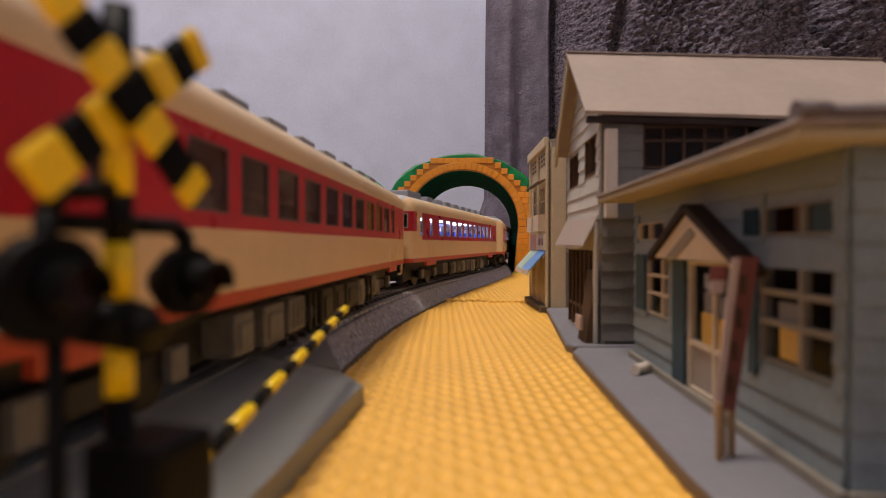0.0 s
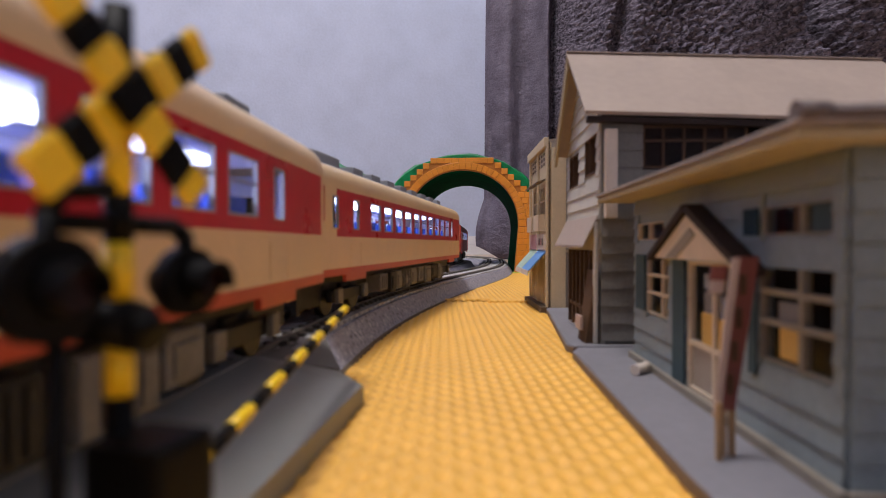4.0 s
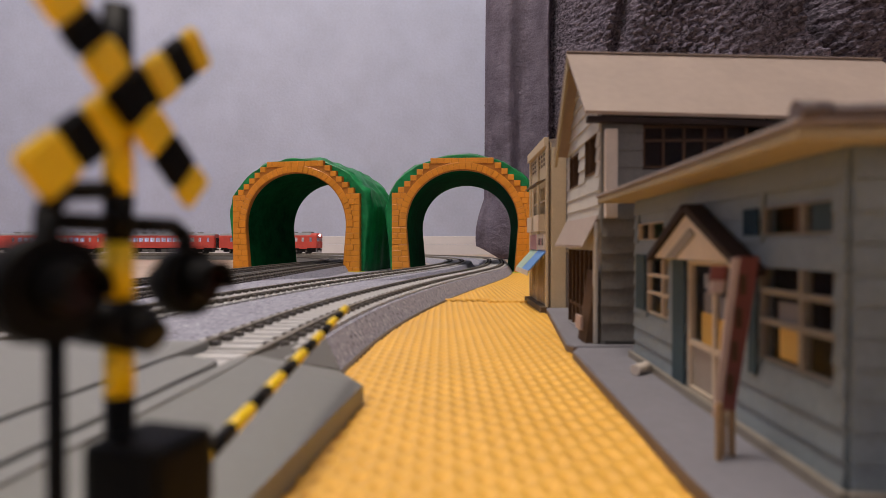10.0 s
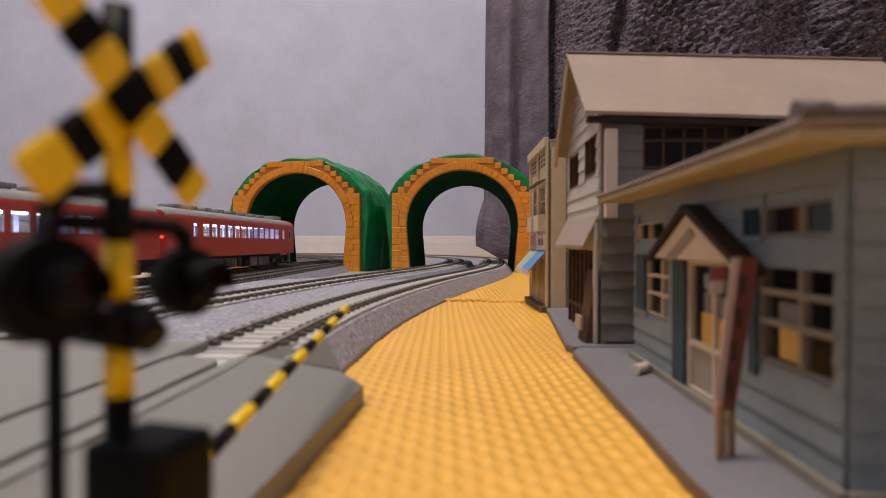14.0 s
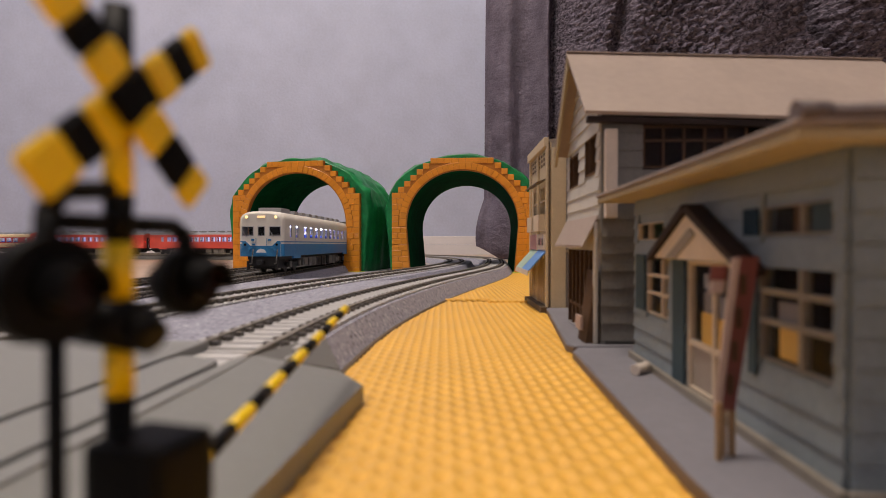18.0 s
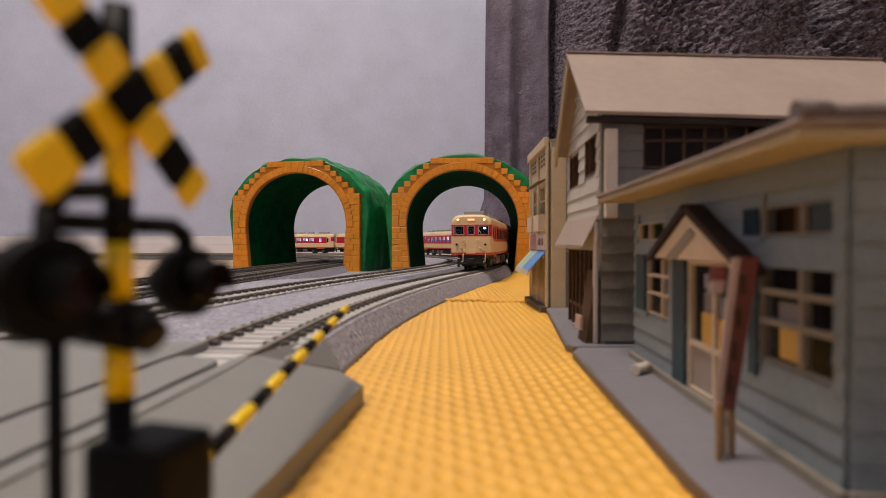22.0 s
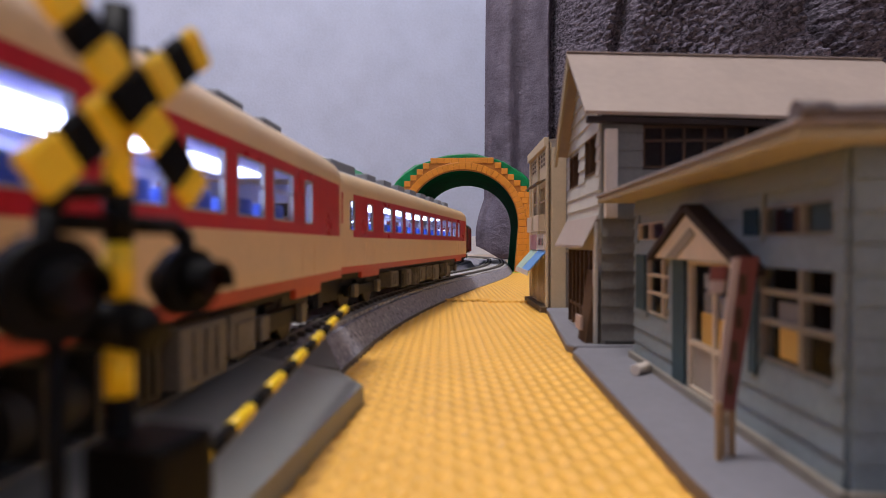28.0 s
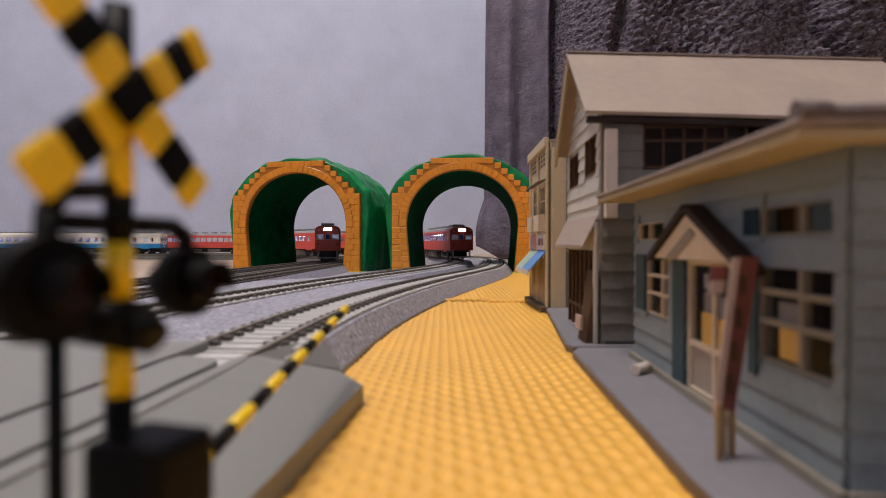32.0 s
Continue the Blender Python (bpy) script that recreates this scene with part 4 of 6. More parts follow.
def build_far_house():
    """Two-storey grey clapboard house, gable to the street. Local x away along the street, y towards the street."""
    t = thing("gabled_house", "two-storey grey clapboard house with a beige card roof", "house", "card model houses", at=pose(0.0508, 0.1815, 0.003, 0, 0, 88))
    D, W, H = 0.0555, 0.105, 0.0733
    ridge = 0.1015
    up = [(0.0045, 0.0212, 0.0560, 0.0686), (0.0322, 0.0498, 0.0545, 0.0668)]
    shop = (0.0040, 0.0510, 0.0012, 0.0300)
    side_up = (0.0130, 0.0520, 0.0560, 0.0720)
    bm = bmesh.new()
    grid_wall(bm, [0, D], [0, H], up + [shop], lambda u, z: 0, lambda u, z, d: (u, -d, z), 0.0013)
    prism(bm, [(0, H), (D, H), (0.0275, ridge - 0.002)], -0.0013, 0.0, 1)
    wall = part("street_wall", bm, M["siding_grey"], t, "grey boarded gable wall")
    # the side wall's shade is in its darker siding colour
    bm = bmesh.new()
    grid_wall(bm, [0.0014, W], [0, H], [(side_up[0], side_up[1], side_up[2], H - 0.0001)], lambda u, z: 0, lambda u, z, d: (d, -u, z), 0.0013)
    side = part("side_wall", bm, M["siding_shaded"], t, "grey boarded side wall, coloured darker for its shade")
    part("back_wall", boxes([(D - 0.0013, D, -W, -0.0014, 0, H)]), M["siding_grey"], t)
    part("end_wall", boxes([(0, D, -W - 0.0014, -W - 0.0001, 0, H)]), M["siding_grey"], t)
    # very dark sheets behind the windows stand in for unlit rooms
    part("inside_back", boxes([(0.007, 0.008, -W + 0.002, -0.004, 0.0, H - 0.001)]), M["roof_dark"], t, "very dark sheet in place of the unlit house inside")
    part("inside_back", boxes([(0.014, D - 0.002, -0.0130, -0.0120, 0.0, H - 0.001)]), M["dark"], t, "very dark sheet in place of the unlit house inside")
    clapboards(wall, 0, D, 0.0305, H, up, M["siding_grey"], 9, lambda u, z, k: (u, k + 0.0001, z))
    for k in range(5):
        a, b = H + k * 0.0048, H + (k + 1) * 0.0048 + 0.0005
        cut = [(a - H) / (ridge - H), min(1, (b - H) / (ridge - H))]
        bm = bmesh.new()
        m = 0.0275
        q = [(m * cut[0], a), (D - (D - m) * cut[0], a), (D - (D - m) * cut[1], b), (m * cut[1], b)]
        v = [bm.verts.new((x, y, z)) for (x, z), y in zip(q, (0.0010, 0.0010, 0.0004, 0.0004))]
        w = [bm.verts.new((x, 0.0001, z)) for x, z in q]
        bm.faces.new(v)
        for i in range(4):
            bm.faces.new((v[i], v[(i + 1) % 4], w[(i + 1) % 4], w[i]))
        part("board", bm, M["siding_grey"], wall)
    clapboards(side, 0.0, W, 0.0012, H, [(side_up[0], side_up[1], side_up[2], H)], M["siding_shaded"], 13, lambda u, z, k: (-k - 0.0001, -u, z))
    for h in up:
        house_window(t, "window", pose((h[0] + h[1]) / 2, 0.0007, (h[2] + h[3]) / 2, 0, 0, 180), h[1] - h[0], h[3] - h[2], 0.0016, 0.0005, (-0.0012,), (), M["brown"], "upper window with a dark brown frame", skip=(0, 1))
        part("window_sash", boxes([((h[0] + h[1]) / 2 + 0.0008, h[1] - 0.0004, -0.0016, -0.0010, h[2] + 0.0004, h[3] - 0.0004)]), M["brown"], t, "brown sliding window sash")
    house_window(t, "window", pose(-0.0007, -(side_up[0] + side_up[1]) / 2, 0.0632, 0, 0, 270), side_up[1] - side_up[0], 0.0135, 0.0014, 0.0007, (-0.0130, -0.0065, 0.0, 0.0065, 0.0130), (0.0020,), M["brown"], "wide dark brown side window with thin bars")
    # roof: two slopes with a board edge
    m, over, ze = 0.0275, 0.0045, H + 0.001
    run = (0.0062, -W - 0.002)
    bm = bmesh.new()
    sl = (ridge - ze) / m
    prism(bm, [(-over, ze - sl * over * 0.3), (m, ridge), (m, ridge + 0.0012), (-over - 0.0004, ze - sl * over * 0.3 + 0.0010)], run[0], run[1], 1)
    roof = part("roof_slope", bm, M["roof_tan"], t, "plain beige card roof slope")
    bm = bmesh.new()
    prism(bm, [(m + 0.0002, ridge), (D + over - 0.0055, ze - 0.0060), (D + over - 0.0055, ze - 0.0050), (m + 0.0002, ridge + 0.0012)], run[0], run[1], 1)
    part("roof_slope", bm, M["roof_tan"], t, "plain beige card roof slope")
    # eave strip coloured very dark to hold the shade below the roof edge
    part("eave_shadow_board", boxes([(-over + 0.0002, -over + 0.0030, run[1] + 0.001, run[0] - 0.001, ze - 0.0036, ze - 0.0019)]), M["roof_dark"], t, "dark brown eave strip that carries the eave's shade")
    part("ridge_strip", boxes([(m - 0.0010, m + 0.0012, run[1], run[0], ridge + 0.0011, ridge + 0.0017)], bev=0.0002), M["roof_tan"], t)
    for x1, z1 in ((D + over - 0.0055, ze - 0.0060),):
        bm = bmesh.new()
        prism(bm, [(m, ridge - 0.0001), (x1, z1 - 0.0001), (x1, z1 - 0.0042), (m, ridge - 0.0048)], run[0] - 0.0012, run[0] - 0.0002, 1)
        part("verge_board", bm, M["eave"], t, "tan verge board under the roof edge")
    # the card roof hangs a little lower at its back end
    for ob in t.children:
        if ob.name.split(".")[0] in ("roof_slope", "ridge_strip", "eave_shadow_board", "verge_board"):
            for v in ob.data.vertices:
                v.co.z += 0.036 * min(0.0, v.co.y)
    # corner signboard
    sb = part("signboard", boxes([(-0.0042, -0.0014, -0.0042, -0.0004, 0.0404, 0.0684)], bev=0.0003), M["pale"], t, "pale vertical signboard at the corner")
    # duller strip: the shade on the board's right edge as colour
    part("signboard_back", boxes([(-0.0013, -0.0003, -0.0046, -0.0008, 0.0404, 0.0684)]), M["trim_dull"], sb, "duller strip that paints the signboard's shaded edge")
    # awning and shop front
    bm = bmesh.new()
    prism(bm, [(0.0012, 0.0416), (0.0060, 0.0318), (0.0060, 0.0311), (0.0012, 0.0406)], -0.0005, 0.0545, 0)
    part("awning", bm, M["roof_tan"], t, "plain beige card awning")
    for u in (0.0045, 0.0120, 0.0195, 0.0270, 0.0345, 0.0420, 0.0495):
        part("shop_post", boxes([(u, u + 0.0013, -0.0002, 0.0010, 0.0012, 0.0300)]), M["brown"], t, "brown shop front post")
    part("shop_sill", boxes([(0.0042, 0.0508, 0.0000, 0.0008, 0.0085, 0.0096)]), M["brown"], t)
    part("shop_panel", boxes([(0.0042, 0.0508, -0.0012, -0.0004, 0.0012, 0.0085)]), M["brown_light"], t, "light brown panel below the shop window")
    part("shop_glass", boxes([(0.0042, 0.0508, -0.0010, -0.0006, 0.0096, 0.0300)]), M["shop_glass"], t)
    part("corner_post", boxes([(-0.0008, 0.0016, 0.0011, 0.0023, 0, 0.0392)], bev=0.0002), M["siding_grey"], t)
    return t


build_far_house()


def build_tall_shop():
    """Flat-roofed cream building with a cornice. Local x away along the street, y towards the street."""
    t = thing("corner_shop_building", "cream card building with cornice, balconies and striped awnings", "building", "card model houses", at=pose(0.0536, 0.2870, 0.002, 0, 0, 89.4))
    D, W, H = 0.058, 0.060, 0.0850
    wins = [(0.008, 0.024, 0.048, 0.064), (0.033, 0.049, 0.048, 0.064)]
    shop = [(0.006, 0.026, 0.002, 0.026), (0.031, 0.053, 0.002, 0.026)]
    bm = bmesh.new()
    grid_wall(bm, [0, D], [0, H], wins + shop, lambda u, z: 0, lambda u, z, d: (u, -d, z), 0.0015)
    part("street_wall", bm, M["kraft"], t, "cream card front with cut lines")
    bm = bmesh.new()
    grid_wall(bm, [0.0016, W], [0, H], [], lambda u, z: 0, lambda u, z, d: (d, -u, z), 0.0015)
    part("side_wall", bm, M["pale_wall"], t, "grey-beige side wall")
    part("back_wall", boxes([(D - 0.0015, D, -W, -0.0016, 0, H)]), M["pale_wall"], t)
    part("end_wall", boxes([(0, D, -W - 0.0016, -W - 0.0001, 0, H)]), M["pale_wall"], t)
    part("flat_roof", boxes([(0, D, -W, 0, H + 0.0001, H + 0.0015)]), M["pale_wall"], t)
    # near-black sheet stands in for the unlit room behind the openings
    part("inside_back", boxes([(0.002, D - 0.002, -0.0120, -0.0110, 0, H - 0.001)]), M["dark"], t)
    part("cornice", boxes([(-0.0012, D + 0.001, 0.0002, 0.0026, H - 0.0025, H + 0.0022)], bev=0.0003), M["kraft"], t, "projecting cream cornice")
    for k in range(7):
        u = 0.003 + k * 0.0078
        for zz in (H - 0.0052, H - 0.0078, H - 0.0104):
            part("dentil", boxes([(u, u + 0.0036, 0.0001, 0.0003, zz, zz + 0.0014)]), M["kraft_line"], t)
    for u in (-0.0012, 0.0278, D - 0.001):
        part("pilaster", boxes([(u, u + 0.0022, 0.0002, 0.0014, 0.0, H - 0.0026)], bev=0.0002), M["kraft"], t)
    part("corner_edge", boxes([(-0.0014, -0.0008, -0.0004, 0.0002, 0, H)]), M["kraft_line"], t)
    part("corner_pier", boxes([(-0.0018, -0.0002, -0.0085, -0.0010, 0, H - 0.003)], bev=0.0002), M["kraft"], t)
    part("side_band", boxes([(-0.0012, -0.0001, -W, -0.0088, 0.0290, 0.0305)]), M["kraft"], t)
    for h in wins:
        house_window(t, "window", pose((h[0] + h[1]) / 2, 0.0004, (h[2] + h[3]) / 2, 0, 0, 180), h[1] - h[0], h[3] - h[2], 0.0014, 0.0009, (0,), (0,), M["kraft"], "cream framed upper window")
        part("balcony", boxes([(h[0] - 0.001, h[1] + 0.001, 0.0004, 0.0040, 0.0400, 0.0406), (h[0] - 0.001, h[1] + 0.001, 0.0036, 0.0040, 0.0406, 0.0485)] +
                              [(u, u + 0.0005, 0.0005, 0.0040, 0.0406, 0.0485) for u in (h[0] - 0.001, h[1] + 0.0005)], bev=0.0), M["trim_cream"], t, "cream card balcony")
        bm = bmesh.new()
        prism(bm, [(0.0004, 0.0672), (0.0050, 0.0655), (0.0050, 0.0648), (0.0004, 0.0662)], h[0] - 0.002, h[1] + 0.002, 0)
        part("window_hood", bm, M["kraft_line"], t, "brown hood over the window")
    part("shop_sign", boxes([(0.004, 0.027, 0.0004, 0.0016, 0.0300, 0.0385)], bev=0.0002), M["pale"], t, "pale shop sign with faint marks")
    for k in range(4):
        part("sign_mark", boxes([(0.007 + k * 0.0047, 0.0102 + k * 0.0047, 0.0017, 0.0018, 0.0325, 0.0362)]), M["rose_card"] if k % 2 else M["gear"], t)
    part("shop_sign", boxes([(0.030, 0.054, 0.0004, 0.0016, 0.0300, 0.0385)], bev=0.0002), M["rose_card"], t, "rose shop sign")
    for u0, u1, m in ((0.003, 0.028, "sky_card"), (0.029, 0.055, "mint_card")):
        bm = bmesh.new()
        prism(bm, [(0.0006, 0.0300), (0.0100, 0.0195), (0.0100, 0.0188), (0.0006, 0.0290)], u0, u1, 0)
        aw = part("awning", bm, M[m], t, "slanted coloured card awning")
        bm = bmesh.new()
        prism(bm, [(0.0100, 0.0196), (0.0104, 0.0170), (0.0100, 0.0168)], u0, u1, 0)
        part("valance", bm, M["pale"], aw)
    for h in shop:
        for k in range(4):
            u = h[0] + (h[1] - h[0] - 0.001) * k / 3
            part("shop_mullion", boxes([(u, u + 0.0011, -0.0004, 0.0007, 0.002, 0.026)]), M["kraft"], t)
        part("shop_panel", boxes([(h[0], h[1], -0.0010, 0.0000, 0.002, 0.0095)]), M["trim_cream"], t, "cream door panel")
        part("shop_glass", boxes([(h[0], h[1], -0.0012, -0.0008, 0.0095, 0.026)]), M["shop_glass"], t)
    part("plinth", boxes([(-0.002, D + 0.001, 0.0003, 0.0042, -0.002, 0.0012)]), M["kraft_line"], t)
    return t


build_tall_shop()


def build_pavements():
    for label, pts in (("grey card pavement in front of the low shop", [(0.0340, 0.0300), (0.0343, 0.0785), (0.0392, 0.1705), (0.0420, 0.1760), (0.1300, 0.1770), (0.1300, 0.0300)]),
                       ("grey card pavement in front of the gabled house", [(0.0410, 0.1775), (0.0398, 0.1820), (0.0522, 0.2850), (0.1300, 0.2850), (0.1300, 0.1775)])):
        bm = bmesh.new()
        fs = prism(bm, pts, 0.0006, 0.0030, 2, mi=1)
        fs[-1].material_index = 0
        bmesh.ops.bevel(bm, geom=[e for e in bm.edges if all(v.co.z > 0.002 for v in e.verts)], offset=0.0004, segments=2, affect="EDGES")
        tagged(part("pavement", bm, [M["paving"], M["paving_edge"]], None), label, "pavement", kind="structure")


build_pavements()


def build_street_things():
    t = thing("banner_stand", "tall pink and maroon shop banner on wooden legs", "banner", at=pose(0.0430, 0.0815, 0.0031))
    def sheet(name, low, high, z0, z1, y, m, label):
        bm = bmesh.new()
        fr = [bm.verts.new((x - 0.0430, y, z)) for x, z in ((low[0], z0), (low[1], z0), (high[1], z1), (high[0], z1))]
        bk = [bm.verts.new((v.co.x, y + 0.0005, v.co.z)) for v in fr]
        bm.faces.new(fr)
        bm.faces.new(bk)
        for i in range(4):
            bm.faces.new((fr[i], fr[(i + 1) % 4], bk[(i + 1) % 4], bk[i]))
        return part(name, bm, m, t, label)
    face = sheet("banner_face", (0.0412, 0.0440), (0.0440, 0.0476), 0.0070, 0.0302, 0.0034, M["maroon"], "maroon banner face")
    sheet("banner_edge", (0.0404, 0.0414), (0.0432, 0.0443), 0.0062, 0.0300, 0.0026, M["pink"], "faded pink banner strip")
    sheet("banner_flap", (0.0406, 0.0428), (0.0408, 0.0432), 0.0266, 0.0288, 0.0040, M["maroon"], "small folded red flag")
    sheet("banner_flap", (0.0404, 0.0424), (0.0406, 0.0428), 0.0246, 0.0265, 0.0040, M["pink"], "beige lower half of the flag")
    for k in range(4):
        z = 0.0095 + k * 0.0050
        x = 0.0424 + (z - 0.007) * 0.125
        part("banner_mark", boxes([(x - 0.0430, x - 0.0430 + 0.0009, 0.0031, 0.0033, z, z + 0.0030)]), M["brown"], face)
    for x, y in ((-0.0020, 0.0022), (-0.0006, 0.0040), (0.0008, 0.0040)):
        part("leg", boxes([(x - 0.0004, x + 0.0004, y - 0.0004, y + 0.0004, 0, 0.0085)]), M["brown_light"], t)
    t = thing("board_stand", "brown leaning board stand with a pink notice", "sign stand", at=pose(0.0452, 0.1830, 0.0031))
    bm = bmesh.new()
    prism(bm, [(0.0008, 0.0), (0.0016, 0.0), (0.0048, 0.0235), (0.0040, 0.0235)], 0.0, 0.0095, 1)
    part("board", bm, M["brown"], t, "brown leaning board")
    bm = bmesh.new()
    prism(bm, [(0.0048, 0.0), (0.0054, 0.0), (0.0048, 0.0235), (0.0042, 0.0235)], 0.0, 0.0008, 1)
    prism(bm, [(0.0008, 0.0), (0.0054, 0.0), (0.0048, 0.0235), (0.0040, 0.0235)], -0.0008, -0.0001, 1)
    part("side_board", bm, M["brown"], t)
    part("notice", boxes([(-0.0004, 0.0004, 0.001, 0.0080, 0.0040, 0.0085)]), M["pink"], t, "pink notice")
    t = thing("rolled_paper", "small white rolled paper lying on the pavement", "paper roll")
    bm = bmesh.new()
    tube(bm, (0.0470, 0.1380, 0.0044), (0.0515, 0.1420, 0.0044), 0.0013, seg=14)
    part("roll", bm, M["pale"], t)


build_street_things()


# ---- hanging fleece ----
def build_fleece():
    """A grey fleece blanket hung from above: folds as one thick sheet."""
    t = thing("fleece_blanket", "dark grey fleece blanket hanging in folds over the wall", "blanket")
    nu, nv = 640, 330
    verts, faces = [], []

    def ease(a, b, x):
        k = min(1, max(0, (x - a) / (b - a)))
        return k * k * (3 - 2 * k)
    for j in range(nv + 1):
        for i in range(nu + 1):
            v = j / nv
            u = (i / nu) ** 1.25
            x = 0.094 + u * 1.262
            y = 1.30 - 0.62 * min(u, 0.42) - 0.10 * max(0, u - 0.42)
            low = 0.030 - 0.055 * ease(0.0, 0.07, u) - 0.006 * math.sin(u * 60)
            z = low + v * (0.80 - low)
            v = z / 1.15
            # upright folds near the free edge
            f = 0.006 * math.cos(u * 88 + 0.9 + 4.0 * v) * (1 - ease(0.10, 0.22, u))
            for c, depth, width, lean in ((0.0060, 0.012, 0.0080, 0.020), (0.0400, -0.034, 0.0180, 0.040), (0.0660, 0.012, 0.0140, -0.020), (0.0980, -0.034, 0.0130, -0.030), (0.1130, 0.034, 0.0080, -0.030), (0.1500, 0.014, 0.0140, -0.06), (0.1830, 0.042, 0.0110, -0.10)):
                f += depth * math.exp(-((u - c - lean * (0.3 - v) - 0.005 * math.sin(9 * v + 60 * c)) / width) ** 2)
            # slanting folds of the hanging middle
            f -= 0.11 * math.exp(-((u - 0.318 - (0.47 - v) * 0.48) / 0.020) ** 2) - 0.055 * math.exp(-((u - 0.365 - (0.47 - v) * 0.45) / 0.024) ** 2)
            f += 0.035 * math.exp(-((u - 0.47 + (0.47 - v) * 0.6) / 0.03) ** 2)
            f += ease(0.15, 0.3, u) * (0.022 * math.sin(13 * u - 7.0 * v + 0.6) + 0.03 * noise.noise(Vector((u * 4, v * 3, 0.3))))
            f -= 0.9 * ease(0.40, 0.56, u) * max(0, z - 0.20)
            f += 0.95 * max(0, u - 0.385) - 0.30 * ease(0.11, 0.2, u) * max(0, z - 0.12)
            tuft = 0.12 + 0.88 * ease(0.085, 0.19, u)
            f -= tuft * (0.011 * noise.noise(Vector((u * 115, v * 150, 1.0))) + 0.007 * noise.noise(Vector((u * 230, v * 260, 2.0))))
            roll = 1 - ease(0.0, 0.006, u)
            hem = max(0.0, 0.02 - v) / 0.02
            curl = 0.020 * math.sin(0.8 * math.pi * max(0.0, 0.14 - z) / 0.14) * (1 - ease(0.0, 0.06, u))
            verts.append((x + 0.010 * v - curl, y + f + 0.010 * roll + 0.014 * hem * hem - curl, max(z, 0.001)))
    w = nu + 1
    for j in range(nv):
        for i in range(nu):
            a = j * w + i
            faces.append((a, a + 1, a + w + 1, a + w))
    me = bpy.data.meshes.new("blanket")
    me.from_pydata(verts, [], faces)
    for p in me.polygons:
        p.use_smooth = True
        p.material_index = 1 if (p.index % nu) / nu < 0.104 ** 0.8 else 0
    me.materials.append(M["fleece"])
    me.materials.append(M["fleece_back"])
    ob = put("blanket", me, t)
    sol = ob.modifiers.new("thick", "SOLIDIFY")
    sol.thickness = 0.012


build_fleece()
lay_sleepers()


# ---- the trains ----
PITCH, BODY, HW = 0.2725, 0.2620, 0.01815
Z0, ZE, ZR = 0.0138, 0.0415, 0.0502

STYLES = dict(
    express=dict(zones=[(0.0161, "scarlet"), (0.0260, "cream"), (0.0408, "red"), (1, "cream")], roof="cream", vents="vent_grey", kind="diesel express railcar", label="cream and crimson model express railcar"),
    buffet=dict(zones=[(0.0161, "scarlet"), (0.0244, "cream"), (0.0260, "green_stripe"), (0.0408, "red"), (1, "cream")], roof="cream", vents="vent_grey", kind="express coach", label="cream and crimson model coach with a green line"),
    local=dict(zones=[(1, "vermilion")], roof="roof_grey", vents="vent_grey", kind="diesel railcar", label="vermilion model railcar with a grey roof"),
    island=dict(zones=[(0.0238, "blue"), (0.0250, "ivory"), (0.0260, "blue"), (1, "ivory")], roof="ivory", vents="vent_grey", kind="diesel railcar", label="ivory and blue model railcar with grey roof vents"),
)


